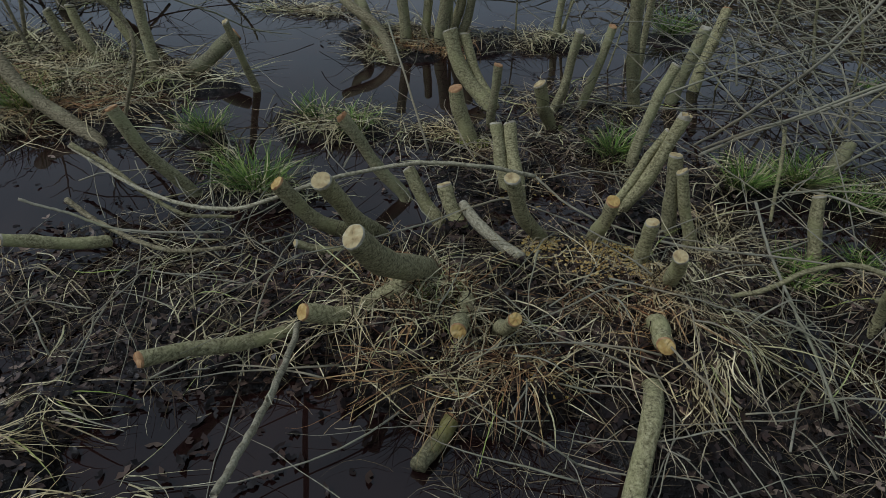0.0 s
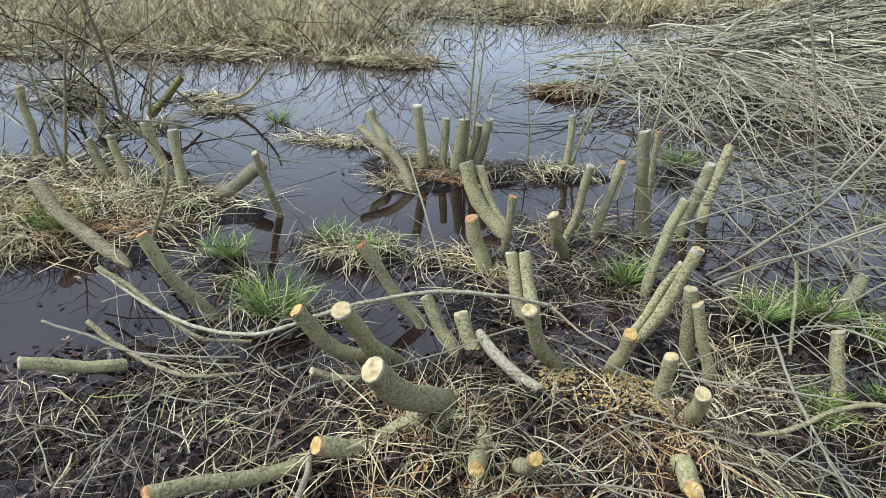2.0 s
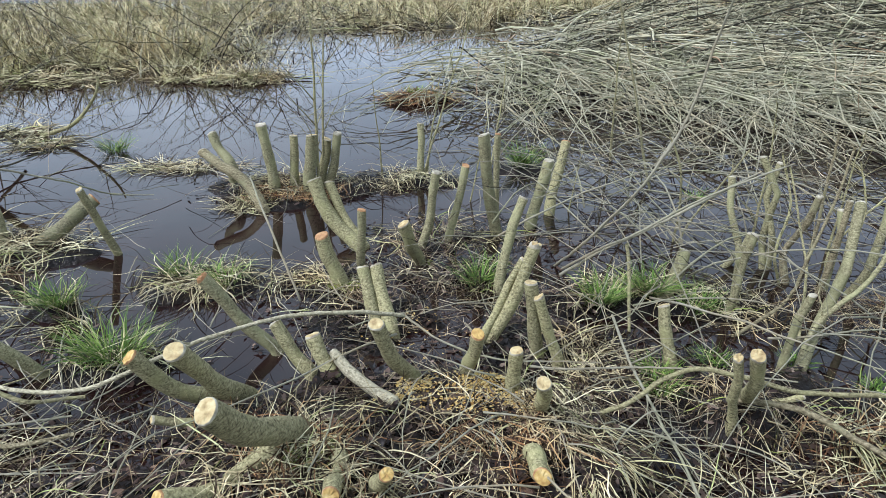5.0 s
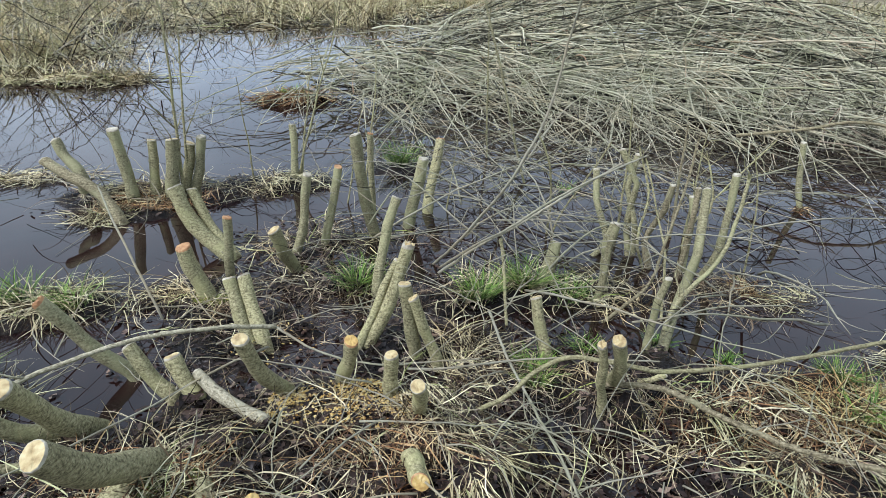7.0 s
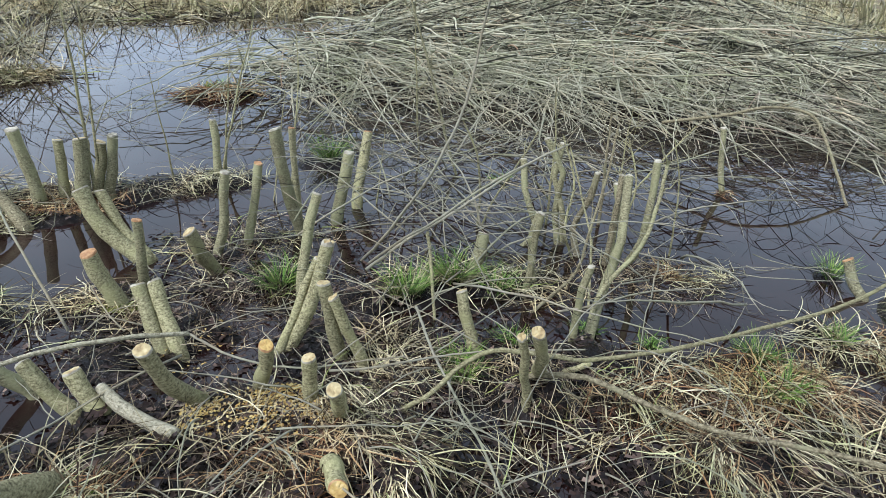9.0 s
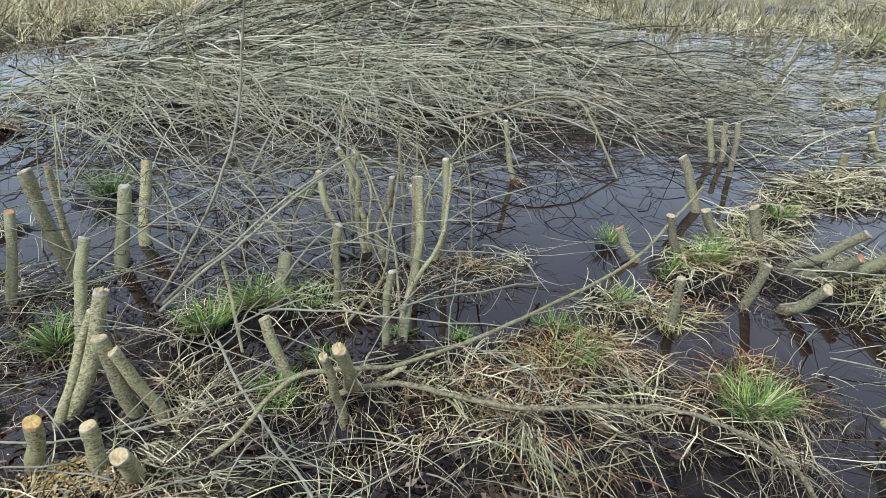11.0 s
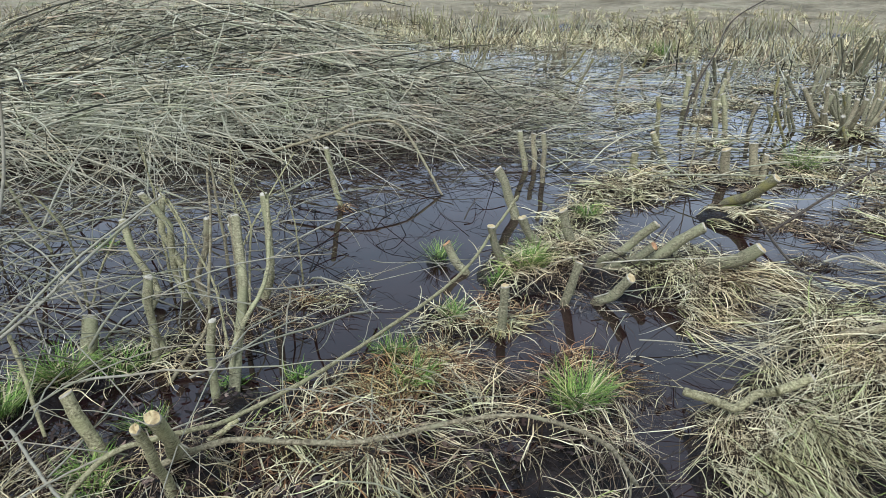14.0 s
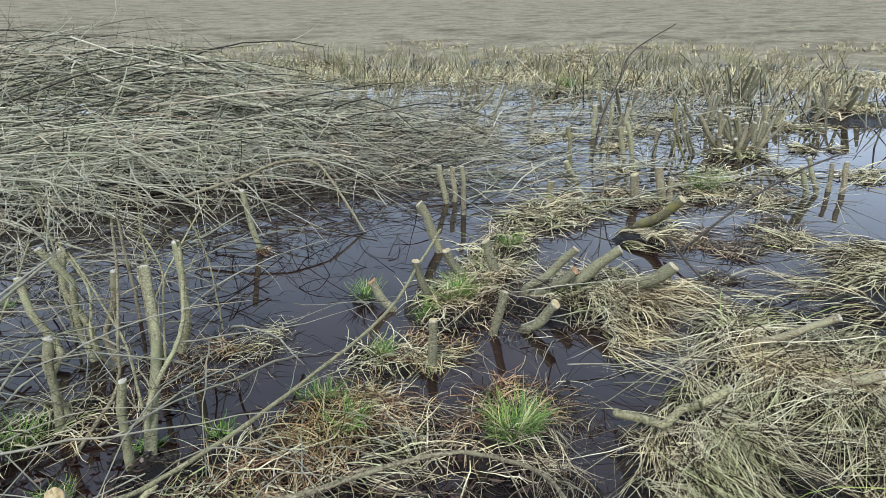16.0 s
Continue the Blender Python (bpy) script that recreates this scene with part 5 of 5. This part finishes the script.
mat("tall dry grass and sedge on the far bank", [
    (-5.00, 9.60, 2.20, 1.10, 3000, 0.55, None), (-2.10, 8.20, 0.95, 0.36, 1300, 0.40, None), (-4.6, 8.2, 1.6, 0.45, 1300, 0.45, None), (-3.2, 10.2, 1.4, 0.7, 1300, 0.50, None), (-7.0, 7.9, 1.6, 1.0, 1600, 0.55, None), (-2.50, 14.6, 5.00, 1.60, 2600, 0.80, None),
    (4.00, 16.0, 6.00, 2.20, 2700, 0.85, None), (-4.40, 5.45, 0.30, 0.20, 420, 0.42, None),
    (8.60, 4.40, 0.75, 0.38, 405, 0.30, None), (8.3, 0.2, 0.4, 0.2, 160, 0.3, None), (10.1, 0.0, 0.5, 0.25, 180, 0.35, None), (11.0, 1.0, 0.6, 0.3, 220, 0.35, None), (10.4, 2.3, 0.6, 0.3, 220, 0.32, None), (12.0, 0.4, 0.6, 0.3, 220, 0.38, None), (12.2, 2.2, 0.7, 0.3, 240, 0.38, None), (8.9, 2.3, 0.5, 0.25, 160, 0.3, None), (7.8, 1.9, 0.4, 0.2, 120, 0.28, None), (8.6, -0.5, 0.6, 0.25, 200, 0.32, None), (9.3, 3.3, 0.6, 0.3, 180, 0.3, None), (9.30, 0.85, 0.60, 0.40, 405, 0.32, None), (15.0, 5.2, 1.3, 0.7, 450, 0.5, None), (14.2, -0.4, 1.5, 0.8, 540, 0.5, None),
    (21.0, 8.0, 3.0, 3.0, 2340, 0.8, None), (22.0, 1.0, 2.0, 3.5, 1980, 0.8, None), (17.0, 15.0, 3.0, 2.5, 1980, 0.8, None), (-6.5, 14.5, 5.0, 2.5, 3000, 0.9, None), (0.0, 19.5, 6.5, 2.2, 2600, 0.9, None), (-11.0, 10.0, 3.0, 3.0, 1800, 0.8, None), (13.0, 1.5, 3.5, 2.5, 500, 0.4, None)] + [
    ((19.0 + 1.6 * math.sin(k * 2.1)) * math.sin(radians(4 + 3.4 * k)) + 0.5, (19.0 + 1.6 * math.sin(k * 2.1)) * math.cos(radians(4 + 3.4 * k)), 1.1, 0.9, 330, 0.6, None) for k in range(26)] + [
    (16.5, 3.0, 2.0, 3.0, 300, 0.5, None), (16.5, 3.0, 2.0, 3.0, 500, 0.5, None)], 37)


mat("fine wet fibres and grass stalks over the mud", [
    (-1.25, 1.35, 0.95, 0.50, 800, 0.20, None), (-0.90, 1.80, 0.80, 0.30, 350, 0.20, None), (0.30, 2.60, 0.90, 0.55, 1300, 0.20, None), (0.25, 1.70, 0.80, 0.45, 800, 0.20, None),
    (1.15, 1.85, 0.75, 0.55, 700, 0.20, None), (0.30, 1.10, 0.90, 0.40, 350, 0.22, None), (1.30, 1.10, 0.60, 0.45, 260, 0.20, None), (0.50, 3.30, 0.60, 0.45, 600, 0.22, None),
    (2.30, 2.45, 0.60, 0.35, 500, 0.20, None), (2.20, 1.20, 0.80, 0.50, 550, 0.22, None), (2.75, 0.85, 0.45, 0.35, 700, 0.20, None), (2.30, 0.62, 0.40, 0.25, 200, 0.22, None), (3.90, 1.30, 0.80, 0.60, 700, 0.22, None), (-0.60, 4.20, 0.80, 0.30, 400, 0.22, None)], 38, FIBRE, "fine_stalks", 0.6)


mat("dark stubble of dead reeds standing in the pool", [
    (5.55, 0.70, 0.32, 0.22, 420, 0.22, None), (5.50, 0.36, 0.30, 0.18, 320, 0.22, None), (6.10, 0.20, 0.45, 0.22, 360, 0.24, None), (7.2, 0.3, 0.5, 0.22, 300, 0.26, None), (6.3, 1.05, 0.3, 0.15, 160, 0.22, None), (4.85, 0.38, 0.25, 0.14, 160, 0.18, None), (6.6, 1.7, 0.5, 0.3, 260, 0.24, None)], 39, FIBRE, "reed_stubble", 0.9)
mat("straw clumps standing in the side pools", [
    (-3.30, 5.75, 0.40, 0.16, 200, 0.30, None), (-6.6, 7.5, 1.0, 0.4, 500, 0.42, None),
    (6.32, 1.55, 0.40, 0.20, 180, 0.28, None), (5.9, 0.05, 0.35, 0.16, 160, 0.28, None), (7.0, 0.35, 0.5, 0.2, 200, 0.3, None), (8.0, 0.9, 0.4, 0.2, 150, 0.3, None)], 40)


mat("rust-brown matted grass on wet hummocks", [
    (-2.50, 2.95, 0.95, 0.45, 420, 0.28, None), (3.66, 3.36, 0.08, 0.05, 40, 0.15, None), (2.55, 2.42, 0.16, 0.10, 70, 0.18, None), (2.05, 1.50, 0.60, 0.28, 300, 0.22, None), (1.85, 1.15, 0.45, 0.28, 70, 0.22, None), (0.50, 1.62, 0.35, 0.22, 140, 0.20, None), (-0.10, 1.55, 0.40, 0.25, 160, 0.22, None),
    (0.35, 7.00, 0.50, 0.22, 560, 0.30, None), (2.75, 0.98, 0.40, 0.24, 150, 0.18, None), (2.35, 1.45, 0.40, 0.25, 300, 0.26, None), (0.02, 1.22, 0.35, 0.16, 240, 0.22, None), (-0.62, 4.08, 0.45, 0.18, 260, 0.20, None), (3.05, 1.50, 0.25, 0.25, 160, 0.22, None)], 45, RUSTY, "rusty_grass")


def reeds(label, patches, seed):
    """Upright dead reeds and sedge: patches (x, y, rx, ry, count, height)."""
    r = np.random.default_rng(seed)
    vs, qs, o = [], [], 0
    for x, y, rx, ry, count, height in patches:
        lump = max(3, count // 16)
        a, d = r.uniform(0, 6.28, lump), np.sqrt(r.uniform(0, 1, lump))
        pick = r.integers(0, lump, count)
        bx, by = (x + np.cos(a) * d * rx)[pick] + r.normal(0, 0.07, count), (y + np.sin(a) * d * ry)[pick] + r.normal(0, 0.07, count)
        w = r.uniform(0.004, 0.009, count) * (0.7 + 0.07 * math.hypot(x, y))
        v, q = blades(r, bx, by, height * r.uniform(0.45, 1.25, count), w, np.where(r.random(count) < 0.7, 0.3, 0.75), None, 0.6, 0.5, 6)
        vs.append(v), qs.append(q + o)
        o += len(v)
    ob = new("dead_reeds", mesh_from("dead_reeds", np.concatenate(vs), np.concatenate(qs), REED))
    return tagged(ob, label, "reeds", kind="stuff")


reeds("standing thicket of dead reeds along the far bank", [
    (-5.2, 9.4, 2.4, 1.2, 3400, 0.75), (-7.6, 8.6, 1.6, 1.2, 1500, 0.8), (-3.4, 10.6, 1.3, 0.8, 1200, 0.75), (-2.2, 8.3, 0.9, 0.25, 420, 0.4), (-2.5, 14.8, 5.5, 1.6, 3000, 0.9), (3.0, 16.5, 4.0, 1.5, 1600, 0.9), (-9.0, 12.0, 3.0, 2.0, 1500, 0.9), (-4.40, 5.45, 0.2, 0.12, 160, 0.4)], 46)
reeds("dead sedge crowding round the far cut stools", [
    ((19.5 + 1.6 * math.sin(k * 1.7)) * math.sin(radians(4 + 3.0 * k)) + 0.5, (19.5 + 1.6 * math.sin(k * 1.7)) * math.cos(radians(4 + 3.0 * k)), 1.3, 1.0, 420, 0.5) for k in range(31)], 47)
reeds("short dry tufts on the mown meadow beyond the water", [
    ((25.5 + 3.5 * math.sin(k * 2.3)) * math.sin(radians(20 + 4.2 * k)) + 0.5, (25.5 + 3.5 * math.sin(k * 2.3)) * math.cos(radians(20 + 4.2 * k)), 2.4, 2.0, 420, 0.26) for k in range(18)], 48)


def tussock(x, y, size, count, seed, label="tuft of fresh green grass on a wet hummock"):
    r = np.random.default_rng(seed)
    z = max(0.0, float(ground_z(x, y)))
    count = int(count * 0.75)
    size *= 0.85
    bx, by = x + r.normal(0, size * 0.30, count), y + r.normal(0, size * 0.22, count)
    a = np.arctan2(by - y, bx - x) + r.normal(0, 0.6, count)
    n = count
    v, q = blades(r, bx, by, size * r.uniform(0.6, 1.5, n), r.uniform(0.0022, 0.0045, n) * (1 + 0.05 * math.hypot(x, y)), 0.34, a, 0.01, 0.6)
    ob = new("grass_tussock", mesh_from("grass_tussock", v - np.array([x, y, z]), q, GREEN))
    ob.location = (x, y, z)
    return tagged(ob, label, "grass tussock", "green tussocks")


tussock(-1.41, 2.58, 0.15, 260, 1)
tussock(-0.98, 2.15, 0.19, 420, 2, "broad green sedge tussock beside the cut stool")
tussock(-2.23, 5.14, 0.17, 180, 3)
tussock(0.58, 2.80, 0.14, 260, 4, "green tussock at the foot of a leaning stump")
tussock(1.10, 4.62, 0.19, 260, 5)
tussock(1.14, 2.55, 0.15, 300, 6)
tussock(1.40, 2.61, 0.15, 300, 7)
tussock(1.58, 2.50, 0.12, 160, 8)
tussock(1.22, 2.04, 0.10, 150, 9)
tussock(1.50, 2.12, 0.10, 120, 10)
tussock(1.85, 2.09, 0.08, 90, 11)
tussock(2.05, 1.91, 0.08, 90, 12)
tussock(2.43, 1.70, 0.13, 200, 13)
tussock(2.63, 0.86, 0.16, 380, 14, "bright green tussock at the edge of the straw bank")
tussock(3.39, 2.20, 0.12, 170, 15)
tussock(2.87, 1.70, 0.09, 110, 16)
tussock(3.58, 1.68, 0.16, 280, 17)
tussock(3.30, 1.72, 0.09, 100, 18)
tussock(4.56, 1.78, 0.13, 140, 19)
tussock(7.10, 0.88, 0.25, 260, 20)
tussock(1.20, 1.92, 0.10, 110, 21)
tussock(-2.46, 2.66, 0.20, 200, 22)
tussock(-0.95, 2.90, 0.14, 160, 23)
tussock(-0.70, 2.78, 0.13, 130, 24)
tussock(2.30, 1.45, 0.12, 110, 25)
tussock(15.0, 5.2, 0.4, 260, 27)
tussock(0.30, 7.00, 0.16, 130, 29, "yellowing grass tuft on an islet in the pool")
tussock(2.20, 3.95, 0.10, 60, 28)


def litter(name, label, zones, size, seed, mt, category, lift=0.004, curl=0.35, thin=0.45):
    """Small curled leaves or chips strewn on the ground and on the water."""
    r = np.random.default_rng(seed)
    vs, qs, o = [], [], 0
    for x, y, rx, ry, n in zones:
        a, d = r.uniform(0, 6.28, n), np.sqrt(r.uniform(0, 1, n))
        cx, cy = x + np.cos(a) * d * rx, y + np.sin(a) * d * ry
        gz = ground_z(cx, cy)
        keep = (gz > 0.0) | (r.random(n) < 0.3)
        cx, cy, gz = cx[keep], cy[keep], gz[keep]
        n = len(cx)
        cz = np.maximum(gz, 0.0) + lift + r.uniform(0, 0.012, n)
        ln, w = size * r.uniform(0.5, 1.4, n), size * thin * r.uniform(0.7, 1.3, n)
        t = r.uniform(0, 6.28, n)
        e1 = np.stack([np.cos(t), np.sin(t), r.normal(0, 0.16, n)], -1)
        e2 = np.stack([-np.sin(t), np.cos(t), r.normal(0, 0.16, n)], -1)
        e3 = np.cross(e1, e2)
        c = np.stack([cx, cy, cz], -1)
        cu = (curl * r.uniform(-0.3, 1, n) * ln)[:, None]
        f = [c - e1 * ln[:, None] / 2 + e3 * cu * 0.4, c - e1 * ln[:, None] * 0.15 - e2 * w[:, None] / 2, c + e1 * ln[:, None] * 0.22 - e2 * w[:, None] * 0.42,
             c + e1 * ln[:, None] / 2 + e3 * cu * 0.6, c + e1 * ln[:, None] * 0.2 + e2 * w[:, None] * 0.42, c - e1 * ln[:, None] * 0.17 + e2 * w[:, None] / 2]
        mid = (f[1] + f[2] + f[4] + f[5]) / 4 - e3 * cu * 0.3
        v = np.stack([f[0], f[1], f[2], f[3], f[4], f[5], mid], 1)
        i = np.arange(n)[:, None] * 7 + o
        for quad in ((0, 1, 6, 5), (1, 2, 4, 6), (2, 3, 4, 4)):
            if quad[2] != quad[3]:
                qs.append(i + np.array(quad))
        qs.append(i + np.array((1, 2, 4, 6)) * 0 + np.array((6, 4, 5, 6)) * 0 + np.array((2, 3, 4, 6)))
        vs.append(v.reshape(-1, 3))
        o += n * 7
    ob = new(name, mesh_from(name, np.concatenate(vs), np.concatenate(qs), mt))
    return tagged(ob, label, category, kind="stuff")


litter("leaf_litter", "wet dark brown fallen leaves plastered on mud", [
    (-1.25, 1.40, 1.0, 0.45, 1900), (-0.9, 1.85, 0.9, 0.35, 500), (0.3, 2.6, 0.9, 0.6, 1500), (0.3, 1.75, 0.8, 0.45, 1800), (1.2, 1.8, 0.8, 0.6, 1400), (0.1, 1.30, 0.7, 0.25, 900),
    (1.2, 1.15, 0.7, 0.5, 1000), (0.5, 3.3, 0.7, 0.5, 800), (-0.85, 0.95, 0.7, 0.3, 500), (2.75, 0.8, 0.45, 0.3, 200), (2.3, 2.45, 0.5, 0.3, 130), (1.9, 1.2, 0.6, 0.4, 500), (-0.6, 4.2, 0.8, 0.35, 350), (-1.6, 2.3, 0.6, 0.4, 110)], 0.046, 51, LEAF, "leaves")
litter("wood_chips", "fresh yellow sawdust and chips round the cut stems", [
    (0.50, 1.90, 0.10, 0.07, 500), (0.62, 1.80, 0.08, 0.06, 260), (0.24, 1.90, 0.07, 0.05, 240), (0.14, 1.80, 0.06, 0.04, 160), (0.38, 1.84, 0.20, 0.12, 420), (0.15, 2.35, 0.15, 0.15, 60), (0.55, 1.78, 0.18, 0.10, 260), (0.1, 1.25, 0.3, 0.15, 120), (-0.65, 4.08, 0.25, 0.12, 200), (0.3, 2.35, 0.2, 0.2, 80)], 0.012, 52, CHIP, "wood chips", 0.008, 0.1, 0.7)
litter("moss", "yellow-green moss cushions on stump feet", [
    (-0.11, 2.76, 0.09, 0.06, 260), (0.3, 3.05, 0.05, 0.04, 60), (9.25, 0.85, 0.25, 0.2, 200), (-0.10, 1.50, 0.10, 0.08, 120)], 0.02, 53, MOSS, "moss", 0.01, 0.5, 0.6)

# thin dead twigs lying everywhere
tr_ = np.random.default_rng(61)
zone = np.array([(-1.2, 1.3, 0.9, 0.6), (0.3, 1.5, 0.9, 0.6), (0.3, 2.6, 1.0, 0.6), (1.2, 1.6, 0.8, 0.7), (2.1, 1.3, 0.9, 0.6), (-2.3, 3.0, 1.2, 0.6), (-0.5, 4.2, 1.0, 0.4), (3.9, 1.2, 0.9, 0.7), (0.9, 1.1, 0.8, 0.4), (-1.2, 2.3, 0.8, 0.5)])
n = 380
zk = zone[tr_.integers(0, len(zone), n)]
xy = zk[:, :2] + tr_.normal(0, 0.5, (n, 2)) * zk[:, 2:]
starts = np.stack([xy[:, 0], xy[:, 1], np.maximum(ground_z(xy[:, 0], xy[:, 1]), 0) + tr_.uniform(0.01, 0.08, n)], -1)
yaw = tr_.uniform(0, 6.28, n)
dirs = np.stack([np.cos(yaw), np.sin(yaw), tr_.normal(0, 0.10, n)], -1)
fp, fr = rods(tr_, starts, dirs, tr_.uniform(0.2, 0.75, n), tr_.uniform(0.0015, 0.004, n), tr_.normal(0.01, 0.03, n), 0.07)
low = np.maximum(ground_z(fp[:, :, 0], fp[:, :, 1]), 0) + 0.006
fp[:, :, 2] = np.maximum(fp[:, :, 2], low)
v, q, t = one_by_one("dead_twig", "thin dead twig lying on mud and grass", "twig", "dead twigs", TWIG, fp, fr, None, None, np.argsort(np.hypot(xy[:, 0] - 0.6, xy[:, 1]))[:280])
loose = new("loose_twigs", mesh_from("loose_twigs", v, q, TWIG, t))
tagged(loose, "thin dead twigs strewn over mud and grass", "twigs", kind="stuff")
